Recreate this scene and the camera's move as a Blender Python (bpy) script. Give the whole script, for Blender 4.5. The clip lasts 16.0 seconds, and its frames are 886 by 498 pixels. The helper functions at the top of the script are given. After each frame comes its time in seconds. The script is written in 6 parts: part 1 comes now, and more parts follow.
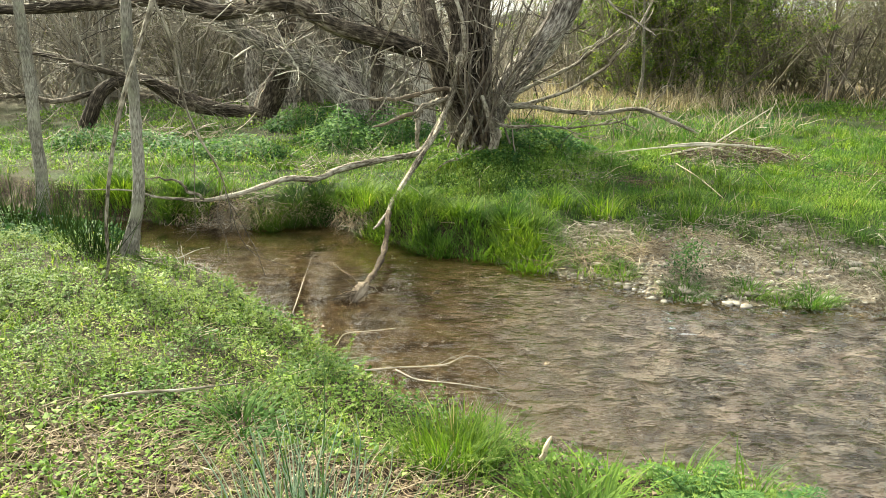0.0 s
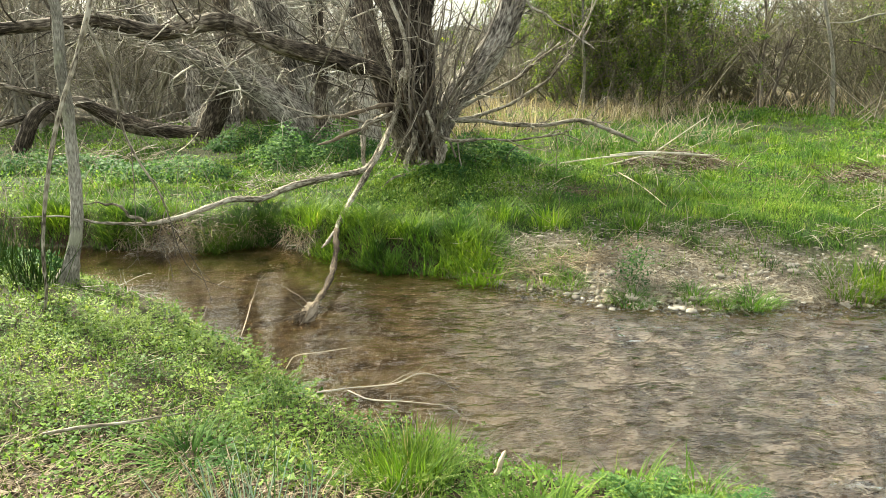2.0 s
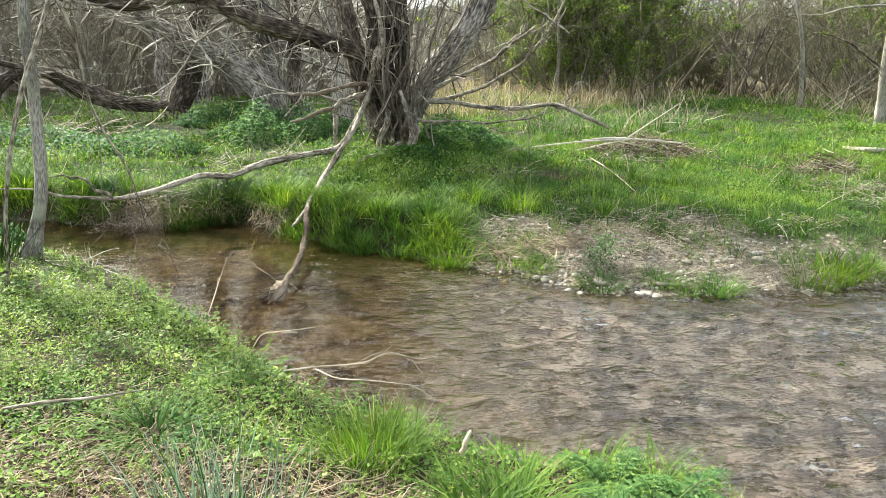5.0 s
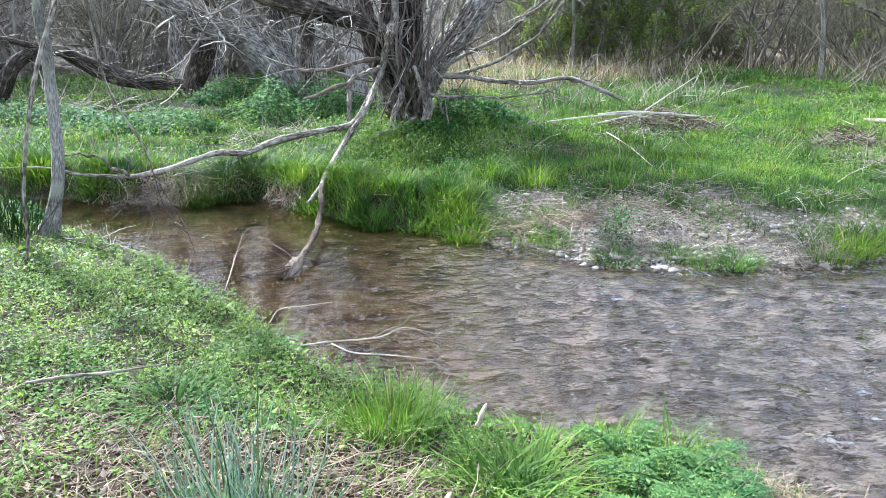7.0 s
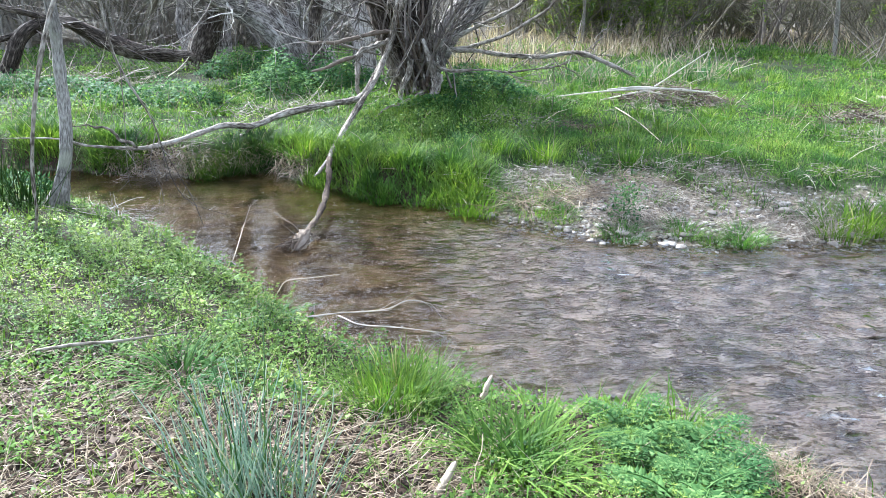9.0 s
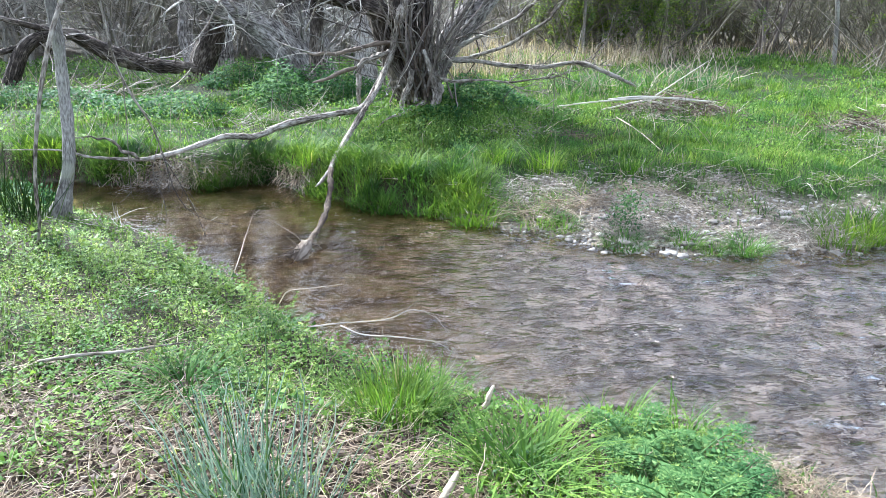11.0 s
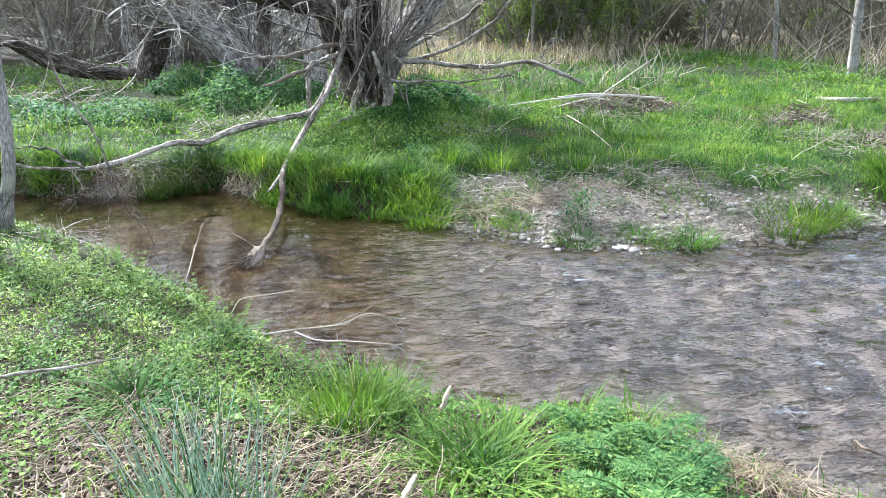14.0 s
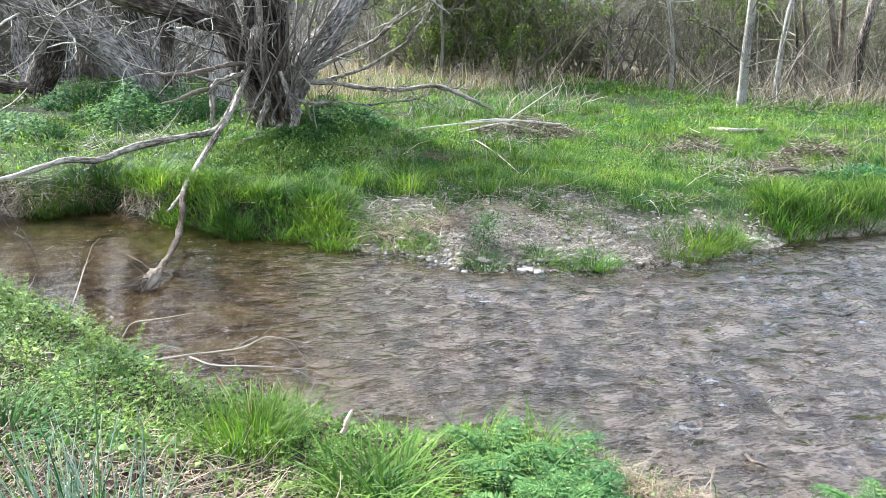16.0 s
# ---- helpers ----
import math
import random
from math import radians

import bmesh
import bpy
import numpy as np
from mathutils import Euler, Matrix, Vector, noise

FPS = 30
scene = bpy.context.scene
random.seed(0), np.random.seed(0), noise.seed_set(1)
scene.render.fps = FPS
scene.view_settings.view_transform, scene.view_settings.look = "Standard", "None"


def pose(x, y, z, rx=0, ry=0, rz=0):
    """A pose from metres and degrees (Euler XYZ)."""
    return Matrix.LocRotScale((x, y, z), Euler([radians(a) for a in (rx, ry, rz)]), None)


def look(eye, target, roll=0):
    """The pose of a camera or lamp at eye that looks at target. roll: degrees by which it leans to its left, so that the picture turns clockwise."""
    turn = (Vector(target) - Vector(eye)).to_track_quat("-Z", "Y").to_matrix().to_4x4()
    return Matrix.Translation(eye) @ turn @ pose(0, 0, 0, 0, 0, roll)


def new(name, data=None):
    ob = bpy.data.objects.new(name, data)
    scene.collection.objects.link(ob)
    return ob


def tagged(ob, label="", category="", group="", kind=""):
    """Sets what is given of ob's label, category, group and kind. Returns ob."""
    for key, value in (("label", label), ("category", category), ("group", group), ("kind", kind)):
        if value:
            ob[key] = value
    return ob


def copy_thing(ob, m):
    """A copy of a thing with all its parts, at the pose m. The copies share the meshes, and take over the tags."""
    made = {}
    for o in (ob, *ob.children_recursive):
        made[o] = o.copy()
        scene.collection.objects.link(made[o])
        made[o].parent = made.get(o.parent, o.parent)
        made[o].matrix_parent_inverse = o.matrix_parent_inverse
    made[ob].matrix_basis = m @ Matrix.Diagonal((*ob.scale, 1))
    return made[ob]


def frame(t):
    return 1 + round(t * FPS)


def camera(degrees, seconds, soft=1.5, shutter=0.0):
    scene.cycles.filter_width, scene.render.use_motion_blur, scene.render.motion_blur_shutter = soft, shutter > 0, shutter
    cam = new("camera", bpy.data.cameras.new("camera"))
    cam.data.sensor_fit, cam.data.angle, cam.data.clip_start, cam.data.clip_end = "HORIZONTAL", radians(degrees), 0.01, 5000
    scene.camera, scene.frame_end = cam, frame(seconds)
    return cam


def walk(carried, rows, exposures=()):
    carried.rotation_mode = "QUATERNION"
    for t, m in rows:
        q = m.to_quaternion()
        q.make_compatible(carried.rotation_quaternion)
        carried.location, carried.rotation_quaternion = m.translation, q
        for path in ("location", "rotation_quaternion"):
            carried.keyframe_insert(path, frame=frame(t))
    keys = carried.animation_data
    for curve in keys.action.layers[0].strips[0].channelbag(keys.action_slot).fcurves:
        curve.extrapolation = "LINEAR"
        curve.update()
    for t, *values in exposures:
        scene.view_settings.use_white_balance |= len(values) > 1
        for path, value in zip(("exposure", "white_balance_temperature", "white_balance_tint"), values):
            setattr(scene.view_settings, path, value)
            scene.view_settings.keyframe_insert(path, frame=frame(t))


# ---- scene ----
cam = camera(60.46, 16.0, 0.75)
PATH = [
    (0.0, (-0.0002, 0.0000, 1.6000), (-0.0002, 5.7956, 0.0471), -0.000),
    (0.5, (-0.0020, 0.0031, 1.5970), (0.0241, 5.7977, 0.0407), -0.555),
    (1.0, (-0.0047, -0.0037, 1.6034), (0.0912, 5.7931, 0.0580), -0.966),
    (1.5, (0.0105, -0.0011, 1.6082), (0.2294, 5.8029, 0.1028), -1.192),
    (2.0, (0.0152, 0.0034, 1.6179), (0.4038, 5.8115, 0.1639), -1.087),
    (2.5, (0.0265, 0.0214, 1.6252), (0.5877, 5.8260, 0.2139), -0.705),
    (3.0, (0.0259, 0.0103, 1.6224), (0.7117, 5.8043, 0.2228), -0.117),
    (3.5, (0.0219, 0.0068, 1.6162), (0.7548, 5.7891, 0.1922), 0.380),
    (4.0, (0.0216, 0.0033, 1.6149), (0.7316, 5.7734, 0.1311), 0.636),
    (6.5, (0.0179, -0.0124, 1.6135), (0.5057, 5.7139, -0.1104), -0.101),
    (7.0, (0.0210, -0.0039, 1.6033), (0.5094, 5.7083, -0.1665), -0.051),
    (7.5, (0.0210, -0.0048, 1.5966), (0.5030, 5.6901, -0.2299), 0.022),
    (8.0, (0.0223, -0.0064, 1.5934), (0.4856, 5.6710, -0.2917), 0.087),
    (8.5, (0.0204, -0.0086, 1.5915), (0.4598, 5.6568, -0.3347), 0.166),
    (9.0, (0.0218, -0.0090, 1.5885), (0.4503, 5.6495, -0.3602), 0.316),
    (11.5, (0.0203, -0.0171, 1.5919), (0.4373, 5.6734, -0.2640), -0.027),
    (12.0, (0.0206, -0.0179, 1.5949), (0.4385, 5.6764, -0.2492), -0.178),
    (12.5, (0.0238, -0.0168, 1.5911), (0.4451, 5.6790, -0.2476), -0.369),
    (13.0, (0.0271, -0.0145, 1.5874), (0.4880, 5.6765, -0.2563), -0.568),
    (13.5, (0.0273, -0.0184, 1.5943), (0.5977, 5.6580, -0.2640), -0.650),
    (14.0, (0.0415, -0.0139, 1.5954), (0.7938, 5.6362, -0.2782), -0.670),
    (14.5, (0.0843, -0.0093, 1.5934), (1.0864, 5.6060, -0.2679), -0.285),
    (15.0, (0.0985, 0.0001, 1.5804), (1.3268, 5.5880, -0.2270), 0.260),
    (15.5, (0.0895, 0.0063, 1.5780), (1.4677, 5.5816, -0.1588), 0.880),
    (16.0, (0.0831, 0.0106, 1.5723), (1.5310, 5.5823, -0.1187), 1.477),
]
EXPOSURES = [(0.0, 1.95, 7200, -4), (4.2, 1.99, 7000, -4), (6.3, 2.09, 5250, 9), (9.0, 2.16, 5200, 9), (12.0, 2.16, 5200, 9), (16.0, 2.15, 5450, 7)]
walk(cam, [(t, look(eye, target, roll)) for t, eye, target, roll in PATH], EXPOSURES)

# ---- light ----
SUN_TO = Vector((-0.47, 0.64, 0.61)).normalized()
world = bpy.data.worlds.new("sky")
scene.world = world
world.use_nodes = True
wn = world.node_tree.nodes
sky = wn.new("ShaderNodeTexSky")
sky.sky_type, sky.sun_disc = "NISHITA", False
sky.sun_elevation = math.asin(SUN_TO.z)
sky.sun_rotation = math.atan2(SUN_TO.x, SUN_TO.y)
sky.air_density, sky.dust_density, sky.ozone_density = 1.2, 8.0, 1.0
background = wn["Background"]
background.inputs["Strength"].default_value = 0.094
# thin cloud drifting over the blue
wl = world.node_tree.links
drift = wn.new("ShaderNodeTexNoise")
drift.inputs["Scale"].default_value, drift.inputs["Detail"].default_value = 2.2, 5.0
wl.new(wn.new("ShaderNodeTexCoord").outputs["Generated"], drift.inputs["Vector"])
cover = wn.new("ShaderNodeMapRange")
for slot, value in ((1, 0.3), (2, 0.7), (3, 0.45), (4, 0.92)):
    cover.inputs[slot].default_value = value
wl.new(drift.outputs["Fac"], cover.inputs[0])
cloud = wn.new("ShaderNodeMix")
cloud.data_type = "RGBA"
cloud.inputs[7].default_value = (5.7, 5.9, 6.3, 1)
wl.new(cover.outputs[0], cloud.inputs[0])
wl.new(sky.outputs[0], cloud.inputs[6])
wl.new(cloud.outputs[2], background.inputs["Color"])
sun = new("sun", bpy.data.lights.new("sun", "SUN"))
sun.data.energy, sun.data.angle, sun.data.color = 5.0, radians(2.0), (1.0, 0.94, 0.84)
sun.matrix_world = look(SUN_TO * 50, (0, 0, 0))

# ---- tools ----
rng = np.random.default_rng(7)
WATER = -0.35


def sstep(a, b, x):
    t = np.clip((np.asarray(x, float) - a) / (b - a), 0, 1)
    return t * t * (3 - 2 * t)


def vnoise(x, y, size, seed=0):
    """Smooth value noise from 0 to 1, over cells of that size."""
    x, y = np.asarray(x, float) / size, np.asarray(y, float) / size
    xi, yi = np.floor(x), np.floor(y)
    u, v = x - xi, y - yi
    u, v = u * u * (3 - 2 * u), v * v * (3 - 2 * v)

    def cell(a, b):
        k = np.sin(a * 127.1 + b * 311.7 + seed * 74.7) * 43758.5453
        return k - np.floor(k)

    return (cell(xi, yi) * (1 - u) + cell(xi + 1, yi) * u) * (1 - v) + (cell(xi, yi + 1) * (1 - u) + cell(xi + 1, yi + 1) * u) * v


def mesh_of(name, verts, quads=None, tris=None, mats=(), smooth=True, uv=None):
    """A mesh from arrays of corners and faces."""
    me = bpy.data.meshes.new(name)
    quads = np.zeros((0, 4), int) if quads is None else quads
    tris = np.zeros((0, 3), int) if tris is None else tris
    loops = np.concatenate([quads.ravel(), tris.ravel()]).astype(np.int32)
    nq, nt = len(quads), len(tris)
    starts = np.concatenate([np.arange(nq) * 4, nq * 4 + np.arange(nt) * 3]).astype(np.int32)
    me.vertices.add(len(verts))
    me.vertices.foreach_set("co", np.asarray(verts, np.float32).ravel())
    me.loops.add(len(loops))
    me.loops.foreach_set("vertex_index", loops)
    me.polygons.add(nq + nt)
    me.polygons.foreach_set("loop_start", starts)
    me.update(calc_edges=True)
    if smooth:
        me.polygons.foreach_set("use_smooth", np.ones(nq + nt, bool))
    if uv is not None:
        layer = me.uv_layers.new(name="UVMap")
        layer.data.foreach_set("uv", np.asarray(uv, np.float32)[loops].ravel())
    for m in mats:
        me.materials.append(m)
    me.validate()
    return me


def joined(pieces):
    """Several (verts, quads, tris, uv) as one."""
    off, V, Q, T, U = 0, [], [], [], []
    for v, q, t, u in pieces:
        V.append(v)
        U.append(u if u is not None else np.zeros((len(v), 2)))
        if q is not None and len(q):
            Q.append(q + off)
        if t is not None and len(t):
            T.append(t + off)
        off += len(v)
    return np.concatenate(V), (np.concatenate(Q) if Q else None), (np.concatenate(T) if T else None), np.concatenate(U)


def put(name, pieces, material, parent=None, label="", smooth=True):
    """A thing, or a part under its parent, out of pieces."""
    v, q, t, u = joined(pieces)
    ob = new(name, mesh_of(name, v, q, t, [material], smooth, u))
    if parent is not None:
        ob.parent = parent
    if label:
        tagged(ob, label)
    return ob


def blades(P, H, W, az, lean, segs=2):
    """Curved, tapering blades that rise from P and lean over towards az."""
    n = len(P)
    d = np.stack([np.cos(az), np.sin(az), np.zeros(n)], 1)
    s = np.stack([-np.sin(az), np.cos(az), np.zeros(n)], 1)
    rows = []
    for k in range(segs + 1):
        t = k / segs
        c = P + d * (lean * H * t * t)[:, None]
        c[:, 2] += H * t * (1 - 0.35 * np.minimum(lean, 1.8) * t)
        if k == segs:
            rows.append(c)
        else:
            w = (W * (1 - 0.75 * t * t) * 0.5)[:, None]
            rows += [c - s * w, c + s * w]
    V = np.stack(rows, 1)
    m = 2 * segs + 1
    base = (np.arange(n) * m)[:, None]
    Q = np.concatenate([base + np.array([[2 * k, 2 * k + 1, 2 * k + 3, 2 * k + 2]]) for k in range(segs - 1)]) if segs > 1 else None
    T = base + np.array([[2 * segs - 2, 2 * segs - 1, 2 * segs]])
    return V.reshape(-1, 3), Q, T, None


def leaves(P, az, tilt, L, W, fold=0.25):
    """Folded leaves of two faces each: base at P, pointing to az and up by tilt."""
    n = len(P)
    ca, sa, ct, st = np.cos(az), np.sin(az), np.cos(tilt), np.sin(tilt)
    f = np.stack([ca * ct, sa * ct, st], 1)
    s = np.stack([-sa, ca, np.zeros(n)], 1)
    u = np.cross(f, s)
    L, W = L[:, None], W[:, None]
    mid = P + f * L * 0.45
    side = s * W * 0.5 - u * W * fold
    V = np.stack([P, mid + side, P + f * L + u * L * 0.12, mid - s * W * 0.5 - u * W * fold], 1)
    b = (np.arange(n) * 4)[:, None]
    T = np.concatenate([b + np.array([[0, 2, 1]]), b + np.array([[0, 3, 2]])])
    return V.reshape(-1, 3), None, T, None


def tubes(P, R, sides=4):
    """Tubes along the lines P (n, k, 3) with the radii R (n, k); UV in metres."""
    n, k, _ = P.shape
    T = np.gradient(P, axis=1)
    T /= np.linalg.norm(T, axis=2, keepdims=True) + 1e-9
    ref = np.where(np.abs(T[:, :1, 2:3]) > 0.8, np.array([1.0, 0.2, 0.0]), np.array([0.0, 0.1, 1.0]))
    A = np.cross(T, np.broadcast_to(ref, T.shape))
    A /= np.linalg.norm(A, axis=2, keepdims=True) + 1e-9
    B = np.cross(T, A)
    ang = np.arange(sides) / sides * 2 * np.pi
    V = P[:, :, None] + R[:, :, None, None] * (A[:, :, None] * np.cos(ang)[:, None] + B[:, :, None] * np.sin(ang)[:, None])
    seg = np.concatenate([np.zeros((n, 1)), np.cumsum(np.linalg.norm(np.diff(P, axis=1), axis=2), 1)], 1)
    U = np.stack(np.broadcast_arrays(np.abs(ang / np.pi - 1) * np.pi * R.mean(1)[:, None, None], seg[:, :, None] + rng.random((n, 1, 1)) * 5), -1)
    idx = np.arange(n * k * sides).reshape(n, k, sides)
    a, b = idx[:, :-1], idx[:, 1:]
    Q = np.stack([a, np.roll(a, -1, 2), np.roll(b, -1, 2), b], -1).reshape(-1, 4)
    return V.reshape(-1, 3), Q, None, U.reshape(-1, 2)


def spline(points, k):
    """k points along a smooth line through the given ones."""
    p = np.asarray(points, float)
    p = np.concatenate([[2 * p[0] - p[1]], p, [2 * p[-1] - p[-2]]])
    out = []
    for s in np.linspace(0, len(p) - 3 - 1e-6, k):
        i, t = int(s), s - int(s)
        a, b, c, d = p[i:i + 4]
        out.append(0.5 * (2 * b + (c - a) * t + (2 * a - 5 * b + 4 * c - d) * t * t + (3 * b - a - 3 * c + d) * t ** 3))
    return np.array(out)


def limb(points, radii, k=16, sides=12, rough=0.08, wander=0.0):
    """One thick, knobbly tube with a rounded end."""
    P = spline(points, k)
    R = np.interp(np.linspace(0, 1, k), np.linspace(0, 1, len(radii)), radii)
    R = R * (1 + rough * (rng.random(k) - 0.5) * 2)
    if wander:
        m = max(4, k // 3)
        bend = (rng.random((m, 3)) - 0.5) * 3 * wander
        bend[0] = bend[-1] = 0
        for j in range(3):
            P[:, j] += np.interp(np.linspace(0, 1, k), np.linspace(0, 1, m), bend[:, j])
    R[-1] *= 0.3
    # closed, rounded start
    P, R, k = np.concatenate([P[:1], P]), np.concatenate([[0.02 * R[0]], R]), k + 1
    P[0] -= 0.25 * R[1] * (P[2] - P[1]) / (np.linalg.norm(P[2] - P[1]) + 1e-9)
    v, q, t, u = tubes(P[None], R[None], sides)
    c = np.repeat(P, sides, 0)
    ridge = 1 + rough * 1.3 * (np.tile(rng.random(sides), k) - 0.5) + rough * 0.8 * (rng.random(len(v)) - 0.5)
    return (c + (v - c) * ridge[:, None], q, t, u)


def furrowed(points, radii, k=46, sides=44, ribs=7, depth=0.13, flare=0.0):
    """A thick old limb: twisting ribs and furrows along it, swellings, and a foot that spreads."""
    P = spline(points, k)
    s = np.linspace(0, 1, k)
    R = np.interp(s, np.linspace(0, 1, len(radii)), radii)
    R = R * (1 + flare * np.exp(-s * 14)) * (0.92 + 0.16 * vnoise(s * 9, s * 0, 1.0, rng.random() * 90))
    R[-1] *= 0.3
    v, q, t, u = tubes(P[None], R[None], sides)
    c = np.repeat(P, sides, 0)
    a = np.tile(np.arange(sides) / sides * 2 * np.pi, k)
    h = np.repeat(s, sides)
    cut = 0
    for n, amp in ((2, 0.4), (ribs, 1.0), (ribs * 2 - 1, 0.7)):
        turn = 5.0 * vnoise(h * 6, h * 0, 1.0, rng.random() * 90) + rng.random() * 6.3
        cut = cut + amp * (0.6 - np.abs(np.cos(0.5 * n * a + turn)) ** 0.7 if n % 2 == 0 else 0.5 * np.cos(n * a + turn))
    lump = 1 + depth * cut + 0.35 * depth * (rng.random(len(v)) - 0.5)
    return (c + (v - c) * lump[:, None], q, t, u)


def shoots(B, D, L, k=5, wiggle=0.25, lift=0.0):
    """Wandering lines from B along D, of length L."""
    n = len(B)
    P = np.empty((n, k, 3))
    P[:, 0] = B
    d = D / (np.linalg.norm(D, axis=1, keepdims=True) + 1e-9)
    for i in range(1, k):
        d = d + rng.normal(0, wiggle, (n, 3))
        d[:, 2] += lift
        d /= np.linalg.norm(d, axis=1, keepdims=True) + 1e-9
        P[:, i] = P[:, i - 1] + d * (L / (k - 1))[:, None]
    return P


def offshoots(P, count, length, spread=0.9, first=0.2, k=5, wiggle=0.22, lift=0.05):
    """count lines that fork off the lines P; length is a range, as part of the parent's."""
    n, m, _ = P.shape
    who = rng.integers(0, n, count)
    s = first + (1 - first) * rng.random(count)
    i = np.minimum((s * (m - 1)).astype(int), m - 2)
    t = (s * (m - 1) - i)[:, None]
    B = P[who, i] * (1 - t) + P[who, i + 1] * t
    D = P[who, i + 1] - P[who, i]
    D = D / (np.linalg.norm(D, axis=1, keepdims=True) + 1e-9) + rng.normal(0, spread, (count, 3))
    total = np.linalg.norm(np.diff(P, axis=1), axis=2).sum(1)[who]
    L = total * (length[0] + (length[1] - length[0]) * rng.random(count)) * (1.15 - 0.6 * s)
    return shoots(B, D, L, k, wiggle, lift)


def radii(P, r0, r1):
    k = P.shape[1]
    return np.broadcast_to(np.linspace(r0, r1, k), P.shape[:2]) * (0.7 + 0.6 * rng.random((len(P), 1)))


# ---- lie of the land ----
NEAR_X = [-40, -12, -6, -4, -3, -2.35, -1.6, -1.12, -0.73, -0.43, -0.12, 0.30, 0.45, 0.75, 1.14, 1.38, 1.63, 1.85, 2.3, 3.2, 6, 14, 40]
NEAR_Y = [16, 10.5, 8.3, 7.4, 6.8, 6.1, 5.35, 4.70, 4.10, 3.69, 3.36, 3.08, 2.90, 2.78, 2.62, 2.46, 2.15, 1.95, 1.8, 1.65, 1.5, 1.6, 3]
FAR_X = [-40, -12, -6, -4, -3.1, -2.4, -1.87, -1.3, -1.0, -0.48, -0.13, 0.35, 0.80, 1.22, 1.68, 2.03, 2.66, 3.37, 4.4, 5.1, 5.86, 6.4, 9, 14, 40]
FAR_Y = [18, 12, 9.6, 8.7, 8.3, 8.28, 8.1, 8.3, 8.05, 7.41, 7.05, 6.93, 6.61, 6.15, 5.88, 5.66, 5.49, 5.53, 5.55, 5.95, 6.13, 6.22, 6.6, 7.2, 9]


def near_edge(x):
    return np.interp(x, NEAR_X, NEAR_Y) + 0.05 * (vnoise(x, 0 * x, 0.23, 3) - 0.5)


def far_edge(x):
    return np.interp(x, FAR_X, FAR_Y) + 0.16 * (vnoise(x, 0 * x, 0.35, 5) - 0.5) + 0.06 * (vnoise(x, 0 * x, 0.11, 6) - 0.5)


def ground_z(x, y):
    x, y = np.asarray(x, float), np.asarray(y, float)
    n, f = near_edge(x), far_edge(x)
    width = np.maximum(f - n, 0.5)
    u = np.clip((y - n) / width, 0, 1)
    deep = np.interp(x, [-6, -1, 0.4, 1.2, 8], [0.30, 0.32, 0.26, 0.13, 0.12])
    bed = WATER - 0.02 - deep * np.minimum(1, 4 * u * (1 - u) * 1.25) + 0.03 * (vnoise(x, y, 0.3, 8) - 0.5)
    dn = n - y
    near = WATER - 0.03 + 0.30 * sstep(-0.22, 0.04, dn) + 0.16 * sstep(0, 1.4, dn) + 0.05 * (vnoise(x, y, 0.5, 1) - 0.5) * sstep(0, 0.4, dn) + 0.02 * (vnoise(x, y, 0.12, 2) - 0.5)
    df = y - f
    w = np.interp(x, [-6, 0.1, 0.8, 1.4, 4.0, 4.9, 6], [0.35, 0.5, 1.1, 1.9, 1.9, 0.8, 0.5])
    far = WATER - 0.03 + 0.33 * sstep(-0.05, 1, df / w) ** 0.8 + 0.10 * sstep(0, 5, df) + 0.012 * np.clip(df - 4, 0, 40)
    far = far + (0.10 * (vnoise(x, y, 1.3, 4) - 0.5) + 0.05 * (vnoise(x, y, 0.4, 9) - 0.5)) * sstep(0.2, 1.5, df)
    far = far + 0.22 * np.exp(-((x - 0.4) ** 2 + (y - 10.5) ** 2) / 1.2)
    hills = 0.035 * np.clip(np.hypot(x, y) - 60, 0, 400)
    z = np.where(dn > -0.22, near, np.where(df > -0.05, far, bed))
    mix = sstep(-0.36, -0.22, dn)
    z = np.where((dn > -0.36) & (dn <= -0.22), bed * (1 - mix) + (WATER - 0.03) * mix, z)
    return np.where(hills > 0, z + hills, z)


def on_ground(x, y, lift=0.0):
    return np.stack([x, y, ground_z(x, y) + lift], 1)


def scatter(count, x0, x1, y0, y1, keep=None):
    """Random places, thinned by keep(x, y), a chance from 0 to 1."""
    x, y = x0 + (x1 - x0) * rng.random(count), y0 + (y1 - y0) * rng.random(count)
    if keep is not None:
        ok = rng.random(count) < keep(x, y)
        x, y = x[ok], y[ok]
    return x, y


def gravel_mask(x, y):
    """1 on the bare, stony shore across the water."""
    df = y - far_edge(x)
    reach = np.interp(x, [0.4, 0.9, 1.5, 2.5, 4.2, 5.1], [0.0, 0.5, 1.2, 1.7, 1.5, 0.2])
    reach = reach * (0.35 + 0.7 * vnoise(x, y, 0.55, 12) + 0.45 * vnoise(x, y, 0.2, 13))
    return np.where((df > -0.1) & (reach > 0.02), 1 - sstep(0.45, 1.3, df / np.maximum(reach, 0.02)), 0.0)


